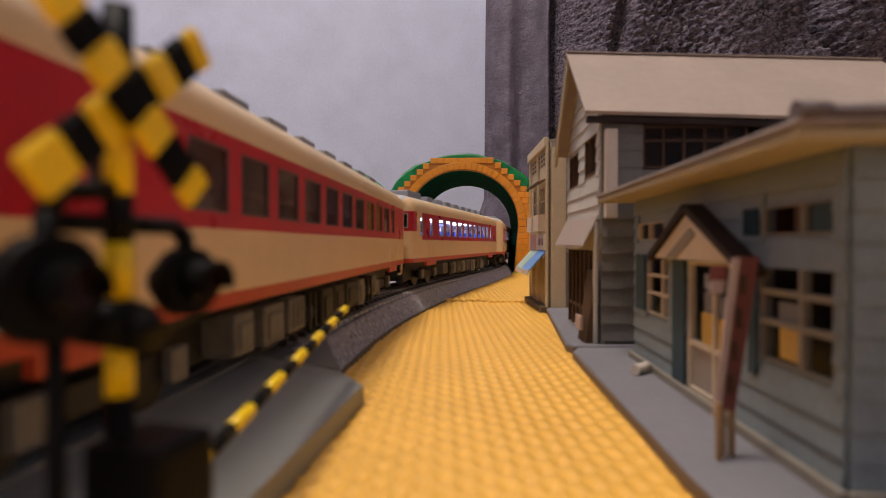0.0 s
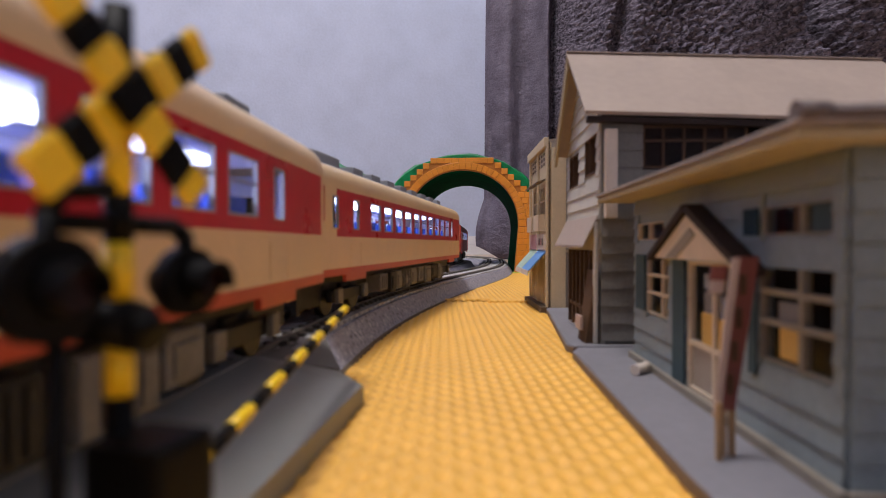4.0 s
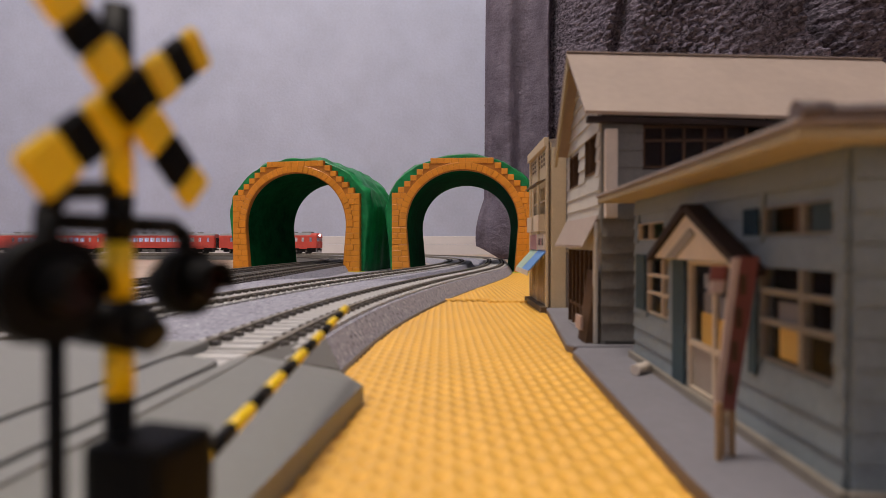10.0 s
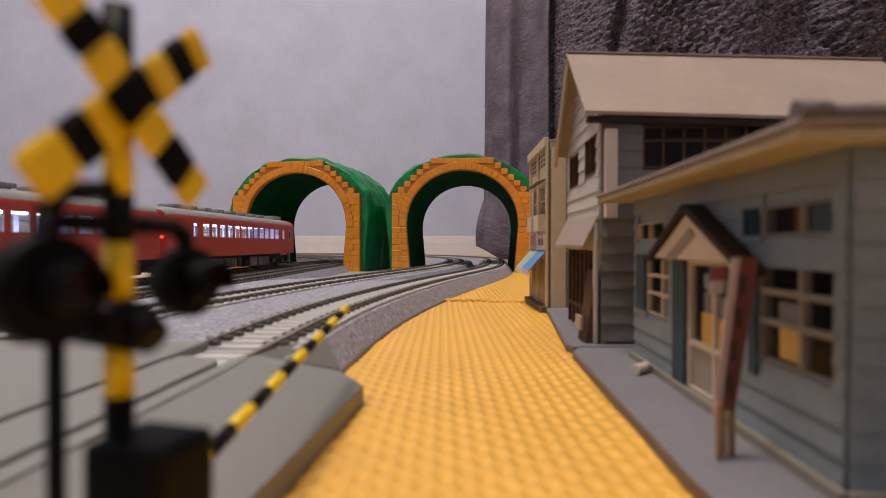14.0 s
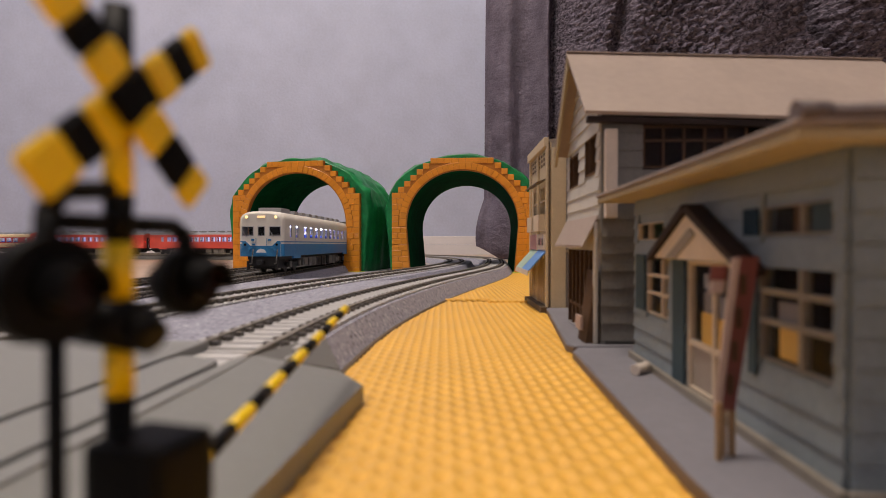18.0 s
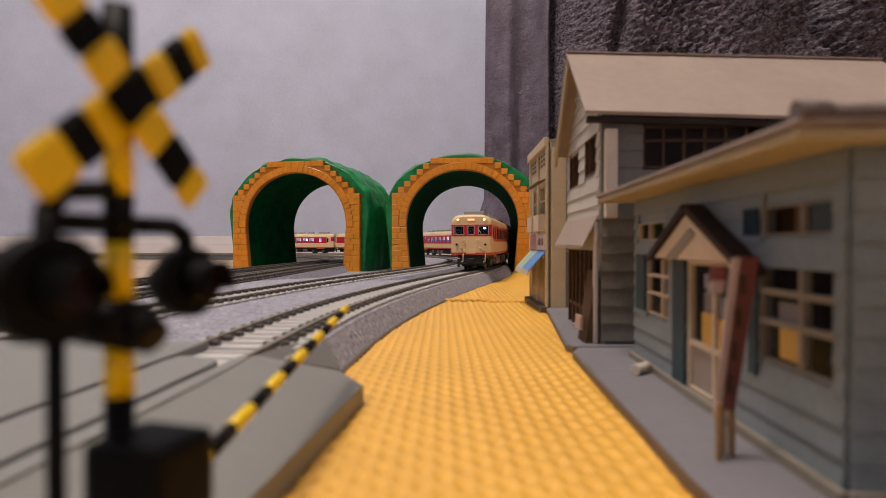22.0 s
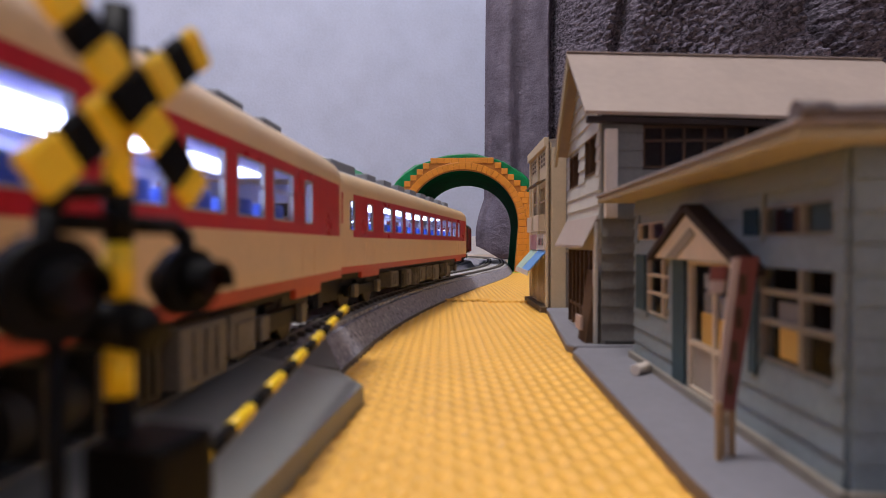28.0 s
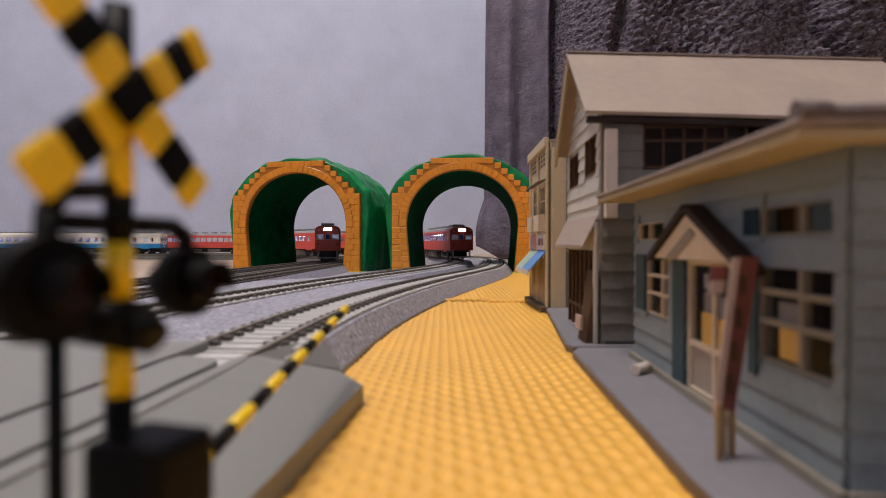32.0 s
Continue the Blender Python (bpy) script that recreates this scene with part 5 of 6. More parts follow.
def build_car(style, cab_front, cab_back, lit, head, windows, wz, seed):
    """A model railcar: y along it, its front at +y, the rails' top at z = 0."""
    st = STYLES[style]
    rng = random.Random(seed)
    t = thing("railcar", st["label"] + (", windows lit" if lit else ", windows dark"), "model train", "model trains")
    names = sorted({z[1] for z in st["zones"]}) + ["inner"]
    mats = [M[n] for n in names]
    lining = len(names) - 1

    def zone(u, z):
        n = next(n for top, n in st["zones"] if z < top)
        if n == "green_stripe" and abs(u) > 0.1090:
            n = "cream"
        if n == "red" and abs(u) > 0.1262 and not (cab_front and u > 0):
            n = "cream"
        if n == "red" and cab_front and BODY / 2 - 0.0175 < u < BODY / 2 - 0.0080:
            n = "cream"
        if n == "red" and cab_front and u > BODY / 2 - 0.0080 and z < 0.0304:
            n = "cream"
        return names.index(n)

    def front_zone(u, z):
        return zone(BODY / 2 if style == "express" else 0, z)
    def end_zone(u, z):
        return zone(-BODY / 2, z)
    zl = [Z0, 0.0304, ZE] + [z for z, n in st["zones"] if Z0 < z < ZE]
    c = 0.0026
    y1 = BODY / 2
    for sgn in (1, -1):
        holes = [(a, b, wz[0], wz[1]) for a, b in windows]
        bm = bmesh.new()
        grid_wall(bm, [-y1 + c, -0.1262, 0.1262, -0.1090, 0.1090, y1 - 0.0175, y1 - 0.0080, y1 - c], zl, holes, zone, lambda u, z, d: (sgn * (HW - d), u, z), 0.0009, lining)
        side = part("body_side", bm, mats, t)
        for a, b in windows:
            key = round(b - a, 5), round(wz[1] - wz[0], 5), lit
            if key not in WINDOWS:
                w = key[0]
                WINDOWS[key] = window_mesh(key[0], key[1], 0.0009, 0.00036, (0.0008,) if w > 0.008 and lit else (), "frame" if lit else "frame_unlit")
            put("window", WINDOWS[key], side, at=pose(sgn * (HW + 0.0001), (a + b) / 2, (wz[0] + wz[1]) / 2, 0, 0, 90 * sgn))
        # door joints
        for y in (-0.1005, -0.0905, 0.0905, 0.1005):
            bm = boxes([(sgn * (HW - 0.0001), sgn * (HW + 0.00014), y - 0.00015, y + 0.00015, 0.0166, 0.0240 if style in ("express", "buffet") else 0.0395)])
            part("door_joint", bm, mats[zone(0, 0.02)], side)
        for y in (-0.0955, 0.0955):
            part("door_step", boxes([(sgn * (HW - 0.0012), sgn * (HW + 0.0001), y - 0.010, y + 0.010, Z0 - 0.0022, Z0)]), mats[zone(0, Z0 + 0.0002)], side)
        if style == "buffet":
            bm = bmesh.new()
            oval = [(-0.1080 + 0.0024 * math.cos(a), 0.0340 + 0.0030 * math.sin(a)) for a in np.linspace(0, 2 * math.pi, 24, endpoint=False)]
            prism(bm, oval, sgn * (HW - 0.0002), sgn * (HW + 0.0003), 0)
            part("badge", bm, M["olive"], side, "olive oval badge")
    for sgn, cab in ((1, cab_front), (-1, cab_back)):
        bm = bmesh.new()
        zc = 0.0020 if style == "express" else 0.0
        holes = [(a, b, 0.0300 + zc, 0.0378 + zc) for a, b in (((-0.0158, -0.0054), (-0.0030, 0.0030), (0.0054, 0.0158)) if style == "local" else ((-0.0158, -0.0062), (-0.0030, 0.0030), (0.0062, 0.0158)))] if cab else [(-0.0045, 0.0045, Z0, 0.0360)]
        grid_wall(bm, [-HW + c, HW - c], zl, holes, (lambda u, z: names.index("ivory")) if cab and style == "island" else front_zone if cab else end_zone, lambda u, z, d: (u, sgn * (y1 - d), z), 0.0009, lining)
        # rounded corners
        for side in (1, -1):
            for za, zb in zip(sorted(zl), sorted(zl)[1:]):
                arc = [(side * (HW - c + c * math.sin(a)), sgn * (y1 - c + c * math.cos(a))) for a in np.linspace(0, math.pi / 2, 5)]
                for p, q in zip(arc, arc[1:]):
                    f = bm.faces.new([bm.verts.new((*p, za)), bm.verts.new((*q, za)), bm.verts.new((*q, zb)), bm.verts.new((*p, zb))])
                    f.material_index, f.smooth = (front_zone if cab else end_zone)(0, (za + zb) / 2), True
        bmesh.ops.remove_doubles(bm, verts=bm.verts, dist=1e-6)
        end = part("cab_front" if cab else "car_end", bm, mats, t)
        turn = 180 if sgn > 0 else 0
        if cab and style == "island":
            bm = bmesh.new()
            prism(bm, [(-0.0156, Z0), (0.0156, Z0), (0.0156, 0.0260), (0.0128, 0.0260), (0.0088, 0.0222), (-0.0088, 0.0222), (-0.0128, 0.0260), (-0.0156, 0.0260)], sgn * (y1 - 0.0002), sgn * (y1 + 0.00015), 1)
            chev = part("front_chevron", bm, M["blue"], end, "sky blue chevron on the front")
            bm = bmesh.new()
            arc = [(0.0042 * math.cos(a), 0.0160 + 0.0038 * math.sin(a)) for a in np.linspace(0, math.pi, 14)]
            prism(bm, arc, sgn * (y1 + 0.0001), sgn * (y1 + 0.0005), 1)
            part("front_emblem", bm, M["white_line"], chev, "plain white half disc")
            bm = bmesh.new()
            edge = [(-0.0156, 0.0261), (-0.0127, 0.0261), (-0.0087, 0.0223), (0.0087, 0.0223), (0.0127, 0.0261), (0.0156, 0.0261)]
            prism(bm, edge + [(x, z + 0.0008) for x, z in reversed(edge)], sgn * (y1 - 0.0001), sgn * (y1 + 0.0003), 1)
            part("chevron_line", bm, M["white_line"], chev, "white line over the chevron")
        if cab:
            for a, b, z0, z1 in holes:
                key = ("cab", round(b - a, 5), style)
                if key not in WINDOWS:
                    WINDOWS[key] = window_mesh(b - a, z1 - z0, 0.0008, 0.00085 if style == "local" and b - a > 0.008 else 0.00045, (), "frame_pale" if style == "local" and b - a > 0.008 else "frame")
                put("windscreen", WINDOWS[key], end, at=pose((a + b) / 2, sgn * (y1 + 0.0002), (z0 + z1) / 2, 0, 0, turn))
                if b - a > 0.008:
                    bm = bmesh.new()
                    tube(bm, ((a + b) / 2 + 0.001, sgn * (y1 + 0.0005), z0 - 0.0006), ((a + b) / 2 + 0.0038, sgn * (y1 + 0.0005), z0 + 0.0040), 0.00022, seg=6)
                    part("wiper", bm, M["frame"], end)
            # added partition, blocks the saloon light behind the cab windows
            part("bulkhead", boxes([(-HW + 0.0012, HW - 0.0012, sgn * (y1 - 0.0190), sgn * (y1 - 0.0182), 0.0158, 0.0412)]), M["dark"] if style != "local" else M["inner"], end, "added partition that keeps the saloon light from the cab")
            if style == "local":
                # added glow strips brighten the cab windows in place of leaking headlight
                part("cab_lamp", boxes([(x - 0.0030, x + 0.0030, sgn * (y1 - 0.0120), sgn * (y1 - 0.0090), 0.0385, 0.0392) for x in (-0.011, 0.011)]), M["lit_strip"], end, "added white glow strips in the cab")
                part("cab_door", boxes([(-0.0040, 0.0040, sgn * (y1 - 0.0040), sgn * (y1 - 0.0030), 0.0200, 0.0390)]), M["seat"], end, "dark blue inner door")
            if style == "express" and head:
                part("cab_lamp", boxes([(-0.0125, -0.0105, sgn * (y1 - 0.0062), sgn * (y1 - 0.0050), 0.0372, 0.0386)], bev=0.0002), M["cab_blue"], end, "small blue-white lamp in the cab")
            part("cab_desk", boxes([(-HW + 0.0030, -0.0040, sgn * (y1 - 0.0060), sgn * (y1 - 0.0022), 0.0200, 0.0312), (0.0040, HW - 0.0030, sgn * (y1 - 0.0060), sgn * (y1 - 0.0022), 0.0200, 0.0312)], bev=0.0004), M["gear"], end)
            lampm = M[head] if head else M["frame"]
            spots = [(-0.0118, 0.0452, 0.0011), (0.0118, 0.0452, 0.0011)] if style != "local" else []
            if not spots:
                rim = part("headlight", boxes([(-0.0066, 0.0066, sgn * (y1 - 0.003), sgn * (y1 + 0.0006), 0.0420, 0.0472)], bev=0.0008), M["vermilion"], end, "wide headlight housing")
                part("lamp", boxes([(x0, x0 + 0.0052, sgn * (y1 + 0.0006), sgn * (y1 + 0.0010), 0.0428, 0.0466) for x0 in (-0.0055, 0.0003)], bev=0.0004), lampm, rim, "glowing white headlight" if head else "dark headlight")
            for x, z, r in spots:
                bm = bmesh.new()
                tube(bm, (x, sgn * (y1 - 0.0035), z), (x, sgn * (y1 + 0.0006), z), r + 0.0004, seg=18)
                rim = part("headlight", bm, mats[zone(0, 0.042)], end)
                bm = bmesh.new()
                tube(bm, (x, sgn * (y1 + 0.0006), z), (x, sgn * (y1 + 0.0009), z), r, r * 0.8, seg=18)
                part("lamp", bm, lampm, rim, "glowing headlight" if head else "dark headlight")
            if style in ("express", "island", "buffet"):
                bm = boxes([(-0.0036, 0.0036, sgn * (y1 - 0.002), sgn * (y1 + 0.0004), 0.0440, 0.0465)], bev=0.0002)
                hb = part("destination_board", bm, mats[zone(0, 0.042)], end)
                bm = boxes([(-0.0030, 0.0030, sgn * (y1 + 0.0004), sgn * (y1 + 0.0006), 0.0445, 0.0460)])
                part("board_glow", bm, M["board_lit"] if head else M["frame"], hb, "lit destination board")
            else:
                for x in (-0.0125, 0.0125):
                    bm = bmesh.new()
                    tube(bm, (x, sgn * y1, 0.0433), (x, sgn * (y1 + 0.0008), 0.0433), 0.0012, seg=14)
                    part("marker_lamp", bm, M["frame"], end)
            for x in (-0.0128, 0.0128):
                bm = bmesh.new()
                tube(bm, (x, sgn * (y1 - 0.0005), 0.0232), (x, sgn * (y1 + 0.0010), 0.0232), 0.0016, seg=16)
                tube(bm, (x, sgn * (y1 + 0.0010), 0.0232), (x, sgn * (y1 + 0.0012), 0.0232), 0.0010, seg=16, mi=1)
                part("tail_lamp", bm, [mats[zone(0, 0.023)], M["dark"]], end)
            # grab rails, jumper sockets, step and hoses
            bm = boxes([(-0.0045, -0.0042, sgn * y1, sgn * (y1 + 0.0004), 0.0165, 0.0285), (0.0042, 0.0045, sgn * y1, sgn * (y1 + 0.0004), 0.0165, 0.0285), (-0.0042, 0.0042, sgn * y1, sgn * (y1 + 0.0009), 0.0152, 0.0168)])
            part("gangway_frame", bm, mats[zone(0, 0.02)], end)
            bm = boxes([(x - 0.0013, x + 0.0013, sgn * y1, sgn * (y1 + 0.0010), z, z + 0.0016) for x, z in ((-0.0086, 0.0195), (0.0086, 0.0195), (0.0062, 0.0225), (-0.0068, 0.0262), (0.0068, 0.0262), (0.0104, 0.0175), (-0.0110, 0.0178))], bev=0.0003)
            part("jumper_sockets", bm, mats[zone(0, 0.02)], end)
            for x in (-0.0135, 0.0062) if style != "local" else ():
                bm = bmesh.new()
                pts = [(x, 0.0008, 0.0195), (x + 0.0004, 0.0018, 0.0150), (x + 0.0008, 0.0018, 0.0085), (x + 0.0026, 0.0016, 0.0078)]
                for p, q in zip(pts, pts[1:]):
                    tube(bm, (p[0], sgn * (y1 + p[1]), p[2]), (q[0], sgn * (y1 + q[1]), q[2]), 0.0005, seg=8)
                part("hose", bm, M["gold"] if style in ("express", "buffet") else M["gear"], end, "hanging brake hose")
            ya, yb = sgn * (y1 - 0.004), sgn * (y1 - 0.001)
            if style == "local":
                bm = boxes([(-0.0140, 0.0140, ya, yb, 0.0030, 0.0052)] + [(x - 0.0011, x + 0.0011, ya, yb, 0.0052, 0.0136) for x in (-0.0128, 0.0128)], bev=0.0003)
                part("snow_plough", bm, M["vent_grey"], end, "open grey plough frame")
            else:
                bm = boxes([(-0.0105, 0.0105, ya, yb, 0.0060, 0.0136), (-0.0125, -0.0105, ya, yb, 0.0030, 0.0100), (0.0105, 0.0125, ya, yb, 0.0030, 0.0100)], bev=0.0005)
                part("snow_plough", bm, M["under"], end, "black guard below the cab")
        else:
            bm = boxes([(-0.0062, -0.0046, sgn * (y1 - 0.0005), sgn * (y1 + 0.0035), Z0, 0.0372), (0.0046, 0.0062, sgn * (y1 - 0.0005), sgn * (y1 + 0.0035), Z0, 0.0372), (-0.0062, 0.0062, sgn * (y1 - 0.0005), sgn * (y1 + 0.0035), 0.0372, 0.0386)])
            part("gangway_bellows", bm, M["under"], end, "dark gangway bellows")
            if style == "local" and cab_front:
                for x in (-0.0128, 0.0128):
                    bm = bmesh.new()
                    tube(bm, (x, sgn * (y1 - 0.0005), 0.0285), (x, sgn * (y1 + 0.0010), 0.0285), 0.0009, seg=14)
                    part("tail_lamp", bm, M["tail_red"], end, "glowing red tail lamp")
    # roof shell, lower at the ends
    bm = bmesh.new()
    prof = [(HW, ZE)] + [(HW * math.cos(a) ** 0.55, ZE + (ZR - ZE) * math.sin(a) ** 0.85) for a in np.linspace(0.12, math.pi / 2, 9)]
    prof = prof + [(-x, z) for x, z in reversed(prof[:-1])]
    rings = []
    for y, s, k in ((-y1, 0.86, 0.72), (-y1 + 0.0008, 0.93, 0.86), (-y1 + 0.0026, 1, 0.97), (-y1 + 0.008, 1, 1), (y1 - 0.016, 1, 1), (y1 - 0.008, 1, 0.995), (y1 - 0.0026, 1, 0.97), (y1 - 0.0008, 0.93, 0.86), (y1, 0.86, 0.72)):
        rings.append([bm.verts.new((x * s, y, ZE + (z - ZE) * k)) for x, z in prof])
    for a, b in zip(rings, rings[1:]):
        for i in range(len(prof) - 1):
            f = bm.faces.new((a[i], a[i + 1], b[i + 1], b[i]))
            f.smooth = True
            y = (a[i].co.y + b[i].co.y) / 2
            if style == "local" and ((cab_front and y > y1 - 0.012) or i < 2 or i > len(prof) - 4):
                f.material_index = 1
            if style in ("express", "buffet") and lit and 4 < i < len(prof) - 6:
                f.material_index = 2
    for r in (rings[0], rings[-1]):
        bm.faces.new(r).material_index = 1 if style == "local" else 0
    roof = part("roof", bm, [M[st["roof"]], M["vermilion"], M["roof_pale"]], t)
    ys = [-0.098 + k * 0.0235 for k in range(9)]
    if cab_front:
        bm = boxes([(-0.0095, 0.0095, 0.088, 0.112, ZR - 0.0012, ZR + 0.0036)], bev=0.0008)
        part("roof_radiator", bm, M["vent_grey"], roof, "grey radiator housing")
        ys = ys[:-1]
    for y in ys:
        bm = boxes([(-0.0088, 0.0088, y - 0.0060, y + 0.0060, ZR - 0.0012, ZR + 0.0030)] if style != "local" else [(-0.0052, 0.0052, y - 0.0034, y + 0.0034, ZR - 0.0012, ZR + 0.0012), (-0.0066, 0.0066, y - 0.0052, y - 0.0006, ZR + 0.0008, ZR + 0.0032), (-0.0066, 0.0066, y + 0.0006, y + 0.0052, ZR + 0.0008, ZR + 0.0032)], bev=0.0005)
        part("roof_vent", bm, M[st["vents"]], roof)
    # inside
    part("floor_pan", boxes([(-HW + 0.001, HW - 0.001, -y1 + 0.001, y1 - 0.001, 0.0145, 0.0158)]), M["inner"], t)
    bm = boxes([(x, x + 0.0090, y, y + 0.0072, 0.0158, 0.0320 if style != "local" else 0.0275) for y in np.arange(-0.0842, 0.080, 0.0168) for x in (-0.0160, 0.0070)], bev=0.0004)
    part("seats", bm, M["seat" if lit else "gear"], t, "blue seats seen through the windows" if lit else "grey seats seen through the windows")
    part("ceiling_panel", boxes([(-HW + 0.0011, HW - 0.0011, -y1 + 0.0205, y1 - 0.0205, 0.0409, 0.0414)]), M["inner"], t)
    if lit:
        strip = part("ceiling_light", boxes([(-0.0050, 0.0050, -0.100, 0.100, 0.0402, 0.0408)]), M["lit_strip"], t, "white light strip inside")
        for ya in (0.026, -0.054):
            part("lamp", boxes([(-0.0040, 0.0040, ya, ya + 0.022, 0.0392, 0.0401)]), M["lit"], strip, "bright white lamp in the ceiling")
    # underframe
    part("underframe", boxes([(-0.0125, 0.0125, -y1 + 0.004, y1 - 0.004, 0.0112, 0.0142)]), M["under"], t)
    # added black box along the car, blocks light from under the floor
    part("drive_gear", boxes([(-0.0098, 0.0098, -y1 + 0.008, y1 - 0.008, 0.0036, 0.0111)], bev=0.0006), M["under"], t)
    y = -0.069
    while y < 0.058:
        w = rng.choice((0.008, 0.011, 0.015))
        d = rng.uniform(0.0024, 0.0046)
        shape, shade = rng.choice("bbbtr"), rng.choice(("gear", "gear", "under"))
        for sgn in (1, -1):
            bm = bmesh.new()
            if shape == "t":
                tube(bm, (sgn * 0.0122, y, 0.0066), (sgn * 0.0122, y + w, 0.0066), 0.0036, seg=16)
                for k in (0.22, 0.74):
                    box(bm, sgn * 0.0100, sgn * 0.0162, y + w * k, y + w * k + 0.0009, 0.0028, 0.0118, bev=0.0001)
            else:
                box(bm, sgn * 0.0085, sgn * 0.0158, y, y + w, d, 0.0116, bev=0.0005)
                if shape == "r":
                    for k in range(1, 4):
                        box(bm, sgn * 0.0150, sgn * 0.0162, y + w * k / 4 - 0.0005, y + w * k / 4 + 0.0005, d + 0.0010, 0.0106)
                else:
                    box(bm, sgn * 0.0150, sgn * 0.0163, y + w * 0.15, y + w * 0.85, d + 0.0012, 0.0098, bev=0.0003)
            part("underfloor_tank" if shape == "t" else "underfloor_box", bm, M[shade], t)
        y += w + rng.choice((0.0015, 0.003, 0.005))
    for by in (-0.0890, 0.0890):
        bo = part("bogie", boxes([(-0.0112, 0.0112, by - 0.003, by + 0.003, 0.005, 0.0100)], bev=0.0004), M["under"], t)
        for k in (1, -1):
            part("side_frame", boxes([(k * 0.0112, k * 0.0134, by - 0.0165, by + 0.0165, 0.0045, 0.0085)], bev=0.0004), M["under"], bo)
            for o in (-0.0131, 0.0131):
                part("axle_box", boxes([(k * 0.0135, k * 0.0152, by + o - 0.0022, by + o + 0.0022, 0.0042, 0.0092)], bev=0.0004), M["gear"], bo)
        for o in (-0.0131, 0.0131):
            bm = bmesh.new()
            for s in (1, -1):
                tube(bm, (s * 0.0074, by + o, 0.0054), (s * 0.0100, by + o, 0.0054), 0.0054, seg=20)
            tube(bm, (-0.0074, by + o, 0.0054), (0.0074, by + o, 0.0054), 0.001, seg=8)
            part("wheelset", bm, M["wheel"], bo, "steel wheels on an axle")
    for s in (1, -1):
        part("coupler", boxes([(-0.0022, 0.0022, s * (y1 - 0.006), s * (y1 + 0.0050), 0.0075, 0.0110)], bev=0.0005), M["under"], t)
    return t


WINDOWS = {}
ROW = [(-0.0842 + k * 0.0168, -0.0842 + k * 0.0168 + 0.0122) for k in range(10)]
EXPRESS = [(-0.0985, -0.0925)] + ROW + [(0.0925, 0.0985), (0.1120, 0.1170)]
SQUARE = [(-0.0985, -0.0925)] + [(-0.0835 + k * 0.0140, -0.0835 + k * 0.0140 + 0.0108) for k in range(12)] + [(0.0925, 0.0985), (0.1130, 0.1185)]
ISLAND = [(-0.0985, -0.0925), (-0.1165, -0.1115)] + [(-0.0835 + k * 0.0185, -0.0835 + k * 0.0185 + 0.0104) for k in range(9)] + [(0.0925, 0.0985), (0.1100, 0.1150)]
TRAILER = ROW + [(-0.0985, -0.0925), (0.0975, 0.1030), (0.1190, 0.1245)]
COACH = [(-0.1220, -0.1170), (-0.0985, -0.0925)] + [(-0.0835 + k * 0.0185, -0.0835 + k * 0.0185 + 0.0104) for k in range(9)] + [(0.0925, 0.0985), (0.1100, 0.1150)]
WZ = (0.0290, 0.0392)
WZ_LOW = (0.0284, 0.0386)

TRAINS = {}


def make_train(name, protos, order):
    """Cars in order from the end that is nearer along the track; (prototype, turned)."""
    used, cars = set(), []
    for key, turned in order:
        cars.append((protos[key] if key not in used else copy_thing(protos[key], Matrix.Identity(4)), turned))
        used.add(key)
    TRAINS[name] = cars


make_train("A", dict(lead=build_car("express", True, False, False, "head_warm", EXPRESS, WZ_LOW, 1), mid=build_car("express", True, False, True, None, EXPRESS, WZ_LOW, 2), green=build_car("buffet", False, False, True, None, COACH, WZ_LOW, 3), trailer=build_car("express", False, False, True, None, TRAILER, WZ_LOW, 9)),
           [("lead", 0), ("mid", 0), ("green", 0), ("trailer", 0), ("mid", 0)])
make_train("B", dict(cab=build_car("local", True, False, True, "head_white", SQUARE, WZ, 4), mid=build_car("local", False, False, True, None, SQUARE, WZ, 5)),
           [("cab", 0), ("mid", 0), ("cab", 0), ("mid", 1), ("cab", 1)])
make_train("C", dict(lead=build_car("island", True, False, True, "head_warm", ISLAND, WZ, 6), tail=build_car("island", True, False, True, None, ISLAND, WZ, 7)),
           [("lead", 0), ("tail", 1)])
make_train("D", dict(cab=build_car("local", True, False, True, "head_white", SQUARE, WZ, 8)), [("cab", 0), ("cab", 1)])


def smooth_table(rows, t):
    """Monotone smooth reading of a table of (seconds, metres)."""
    x, y = np.array(rows, float).T
    h, d = np.diff(x), np.diff(y) / np.diff(x)
    m = np.r_[d[0], [0 if a * b <= 0 else (p + q) * 1.5 / ((2 * q + p) * 0.5 / a + (q + 2 * p) * 0.5 / b) for a, b, p, q in zip(d, d[1:], h, h[1:])], d[-1]]
    i = int(np.clip(np.searchsorted(x, t) - 1, 0, len(d) - 1))
    u = (t - x[i]) / h[i]
    return float((2 * u ** 3 - 3 * u ** 2 + 1) * y[i] + (u ** 3 - 2 * u ** 2 + u) * h[i] * m[i] + (3 * u ** 2 - 2 * u ** 3) * y[i + 1] + (u ** 3 - u ** 2) * h[i] * m[i + 1])


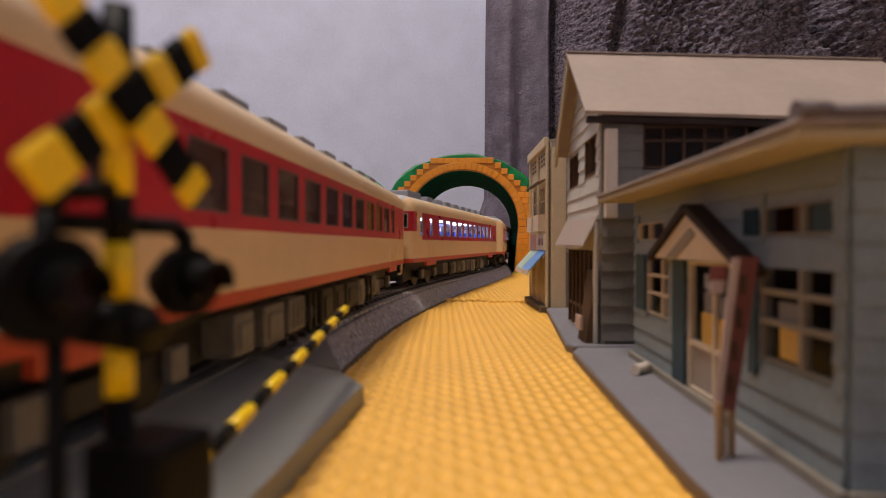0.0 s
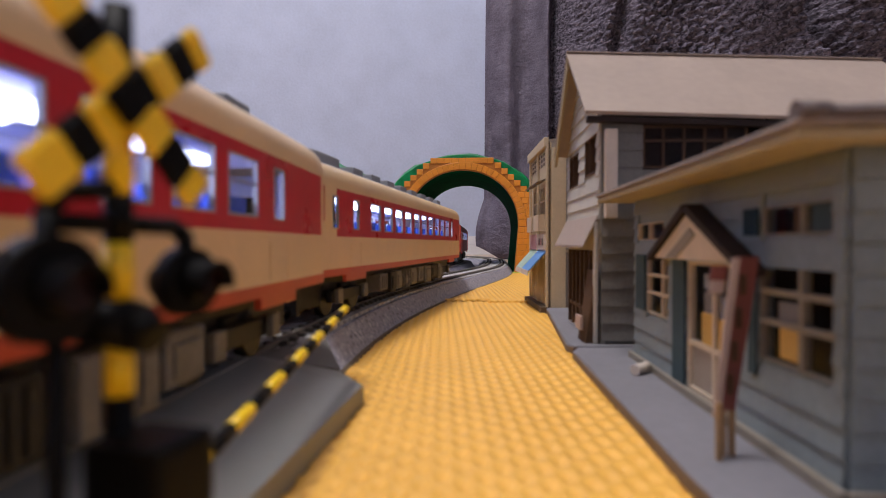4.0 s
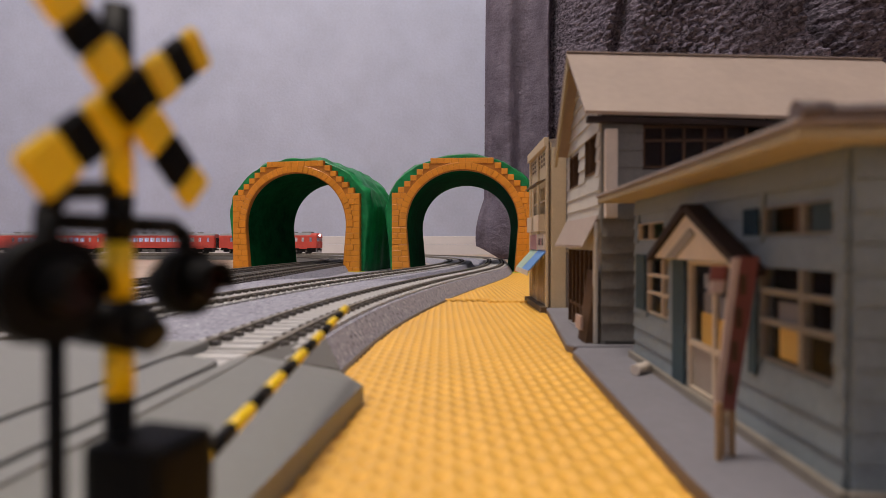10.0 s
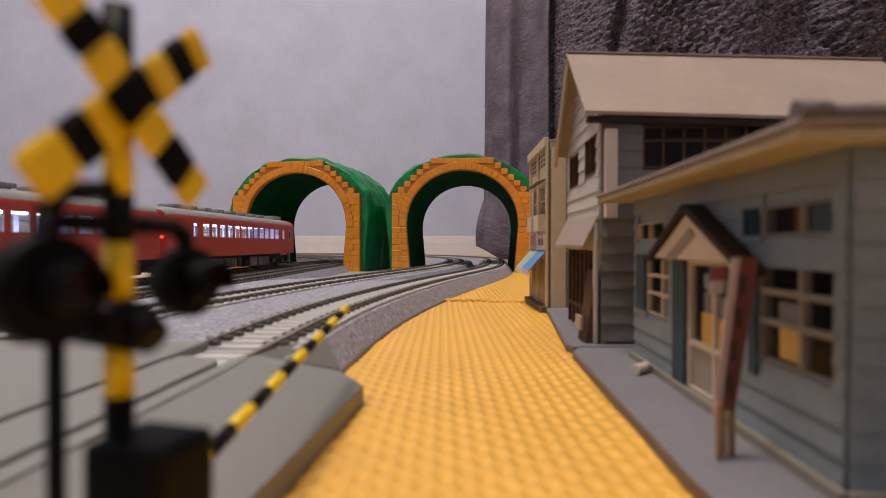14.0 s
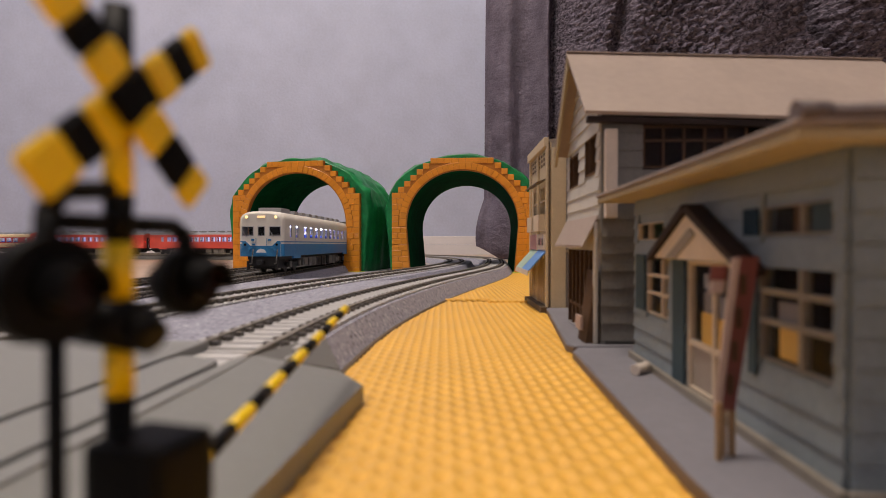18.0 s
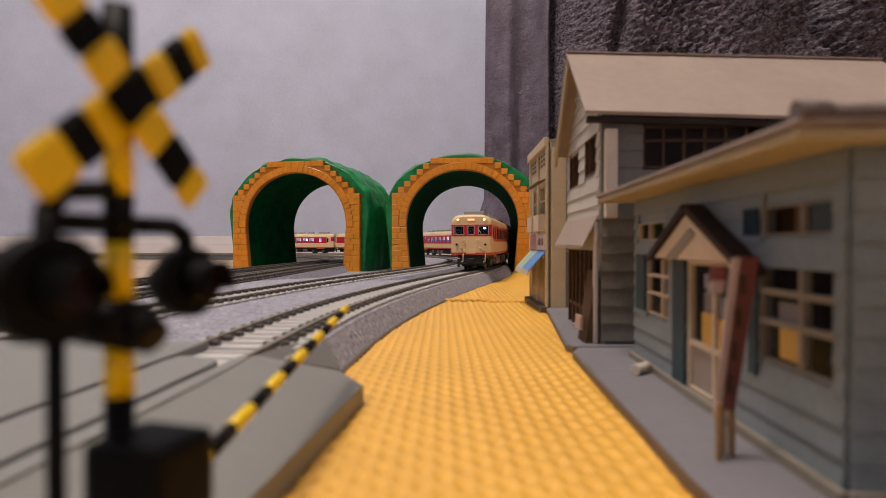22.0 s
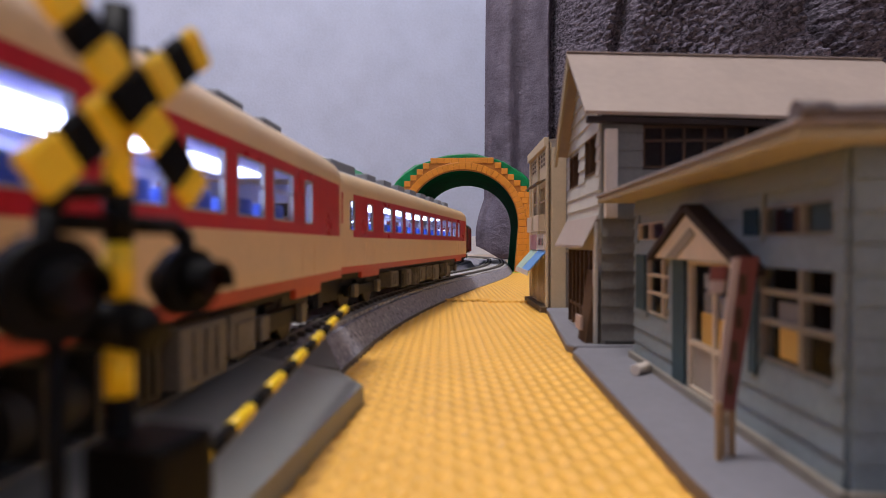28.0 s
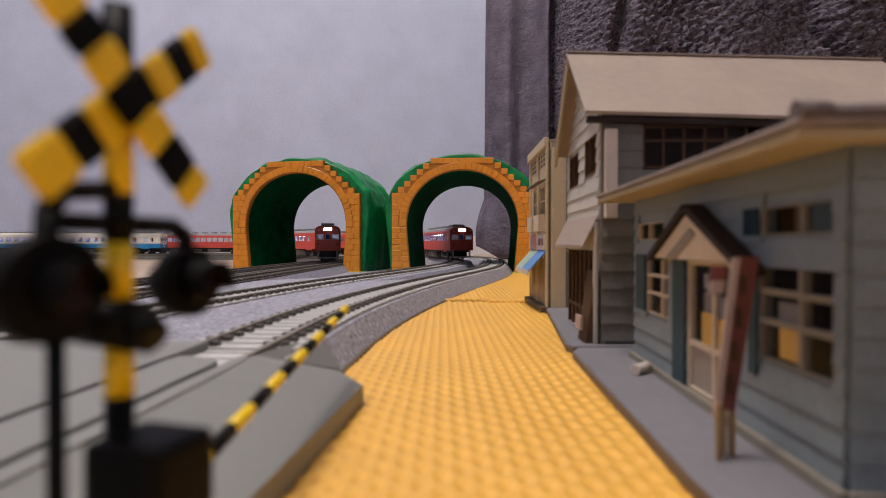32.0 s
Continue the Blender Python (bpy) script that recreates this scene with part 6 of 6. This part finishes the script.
LA, LB, LC, LD = (k[1][-1] for k in (TRACK_A, TRACK_B, TRACK_C, TRACK_D))
RUNS = dict(
    A=(TRACK_A, [(0, .324), (1.42, -.016), (5.22, -.926), (6.5, -1.24), (13.0, 3.05 - LA), (16.8, 2.14 - LA), (19, 1.603 - LA), (20, 1.368 - LA), (21, 1.07 - LA), (22, .808 - LA), (23, .575 - LA), (24, .345 - LA), (25.5, -.006 - LA), (28, -.611 - LA), (29.3, -.920 - LA), (32, -1.57 - LA)]),
    B=(TRACK_B, [(0, -.51), (5.5, .785), (6, .8975), (6.5, 1.013), (7, 1.135), (7.5, 1.25), (8, 1.365), (9, 1.585), (10, 1.81), (11, 2.026), (12, 2.236), (12.6, 2.368), (14, 2.68), (28.1, .29 + LB), (30, .7285 + LB), (31, .950 + LB), (31.5, 1.060 + LB), (32, 1.168 + LB)]),
    C=(TRACK_C, [(0, .66), (1.6, .215), (2.6, -.028), (12.6, 2.245 - LC), (17.1, 1.005 - LC), (17.5, .908 - LC), (17.9, .7776 - LC), (18.3, .682 - LC), (18.9, .54 - LC), (19.5, .36 - LC), (20, .215 - LC), (21, -.028 - LC), (30.8, 2.291 - 2 * LC), (31.6, 2.085 - 2 * LC), (32, 1.995 - 2 * LC)]),
    D=(TRACK_D, [(t, s - 0.539) for t, s in ((0, 1.47), (5.5, 3.06), (12.6, .56 + LD), (13, .6675 + LD), (13.4, .774 + LD), (13.8, .89 + LD), (14.2, 1.02 + LD), (14.5, 1.115 + LD), (16.5, 1.735 + LD), (19, 2.48 + LD), (21.2, 3.06 + LD), (28.3, .56 + 2 * LD), (28.7, .6675 + 2 * LD), (29.5, .89 + 2 * LD), (30, 1.050 + 2 * LD), (32, 1.642 + 2 * LD))]),
)


def motions():
    """Each car rides on its two bogies along its track."""
    for name, cars in TRAINS.items():
        track, table = RUNS[name]
        for j, (car, turned) in enumerate(cars):
            rows, last = [], None
            for k in range(0, 32 * 4 + 1):
                t = k / 4
                s = smooth_table(table, t) + PITCH * j + PITCH / 2 - 0.003
                a, b = on_line(track, s - 0.089), on_line(track, s + 0.089)
                d = (b - a) if turned else (a - b)
                c = (a + b) / 2
                rows.append((t, pose(c[0], c[1], RAIL, 0, 0, math.degrees(math.atan2(-d[0], d[1])))))
            walk(car, rows)


motions()
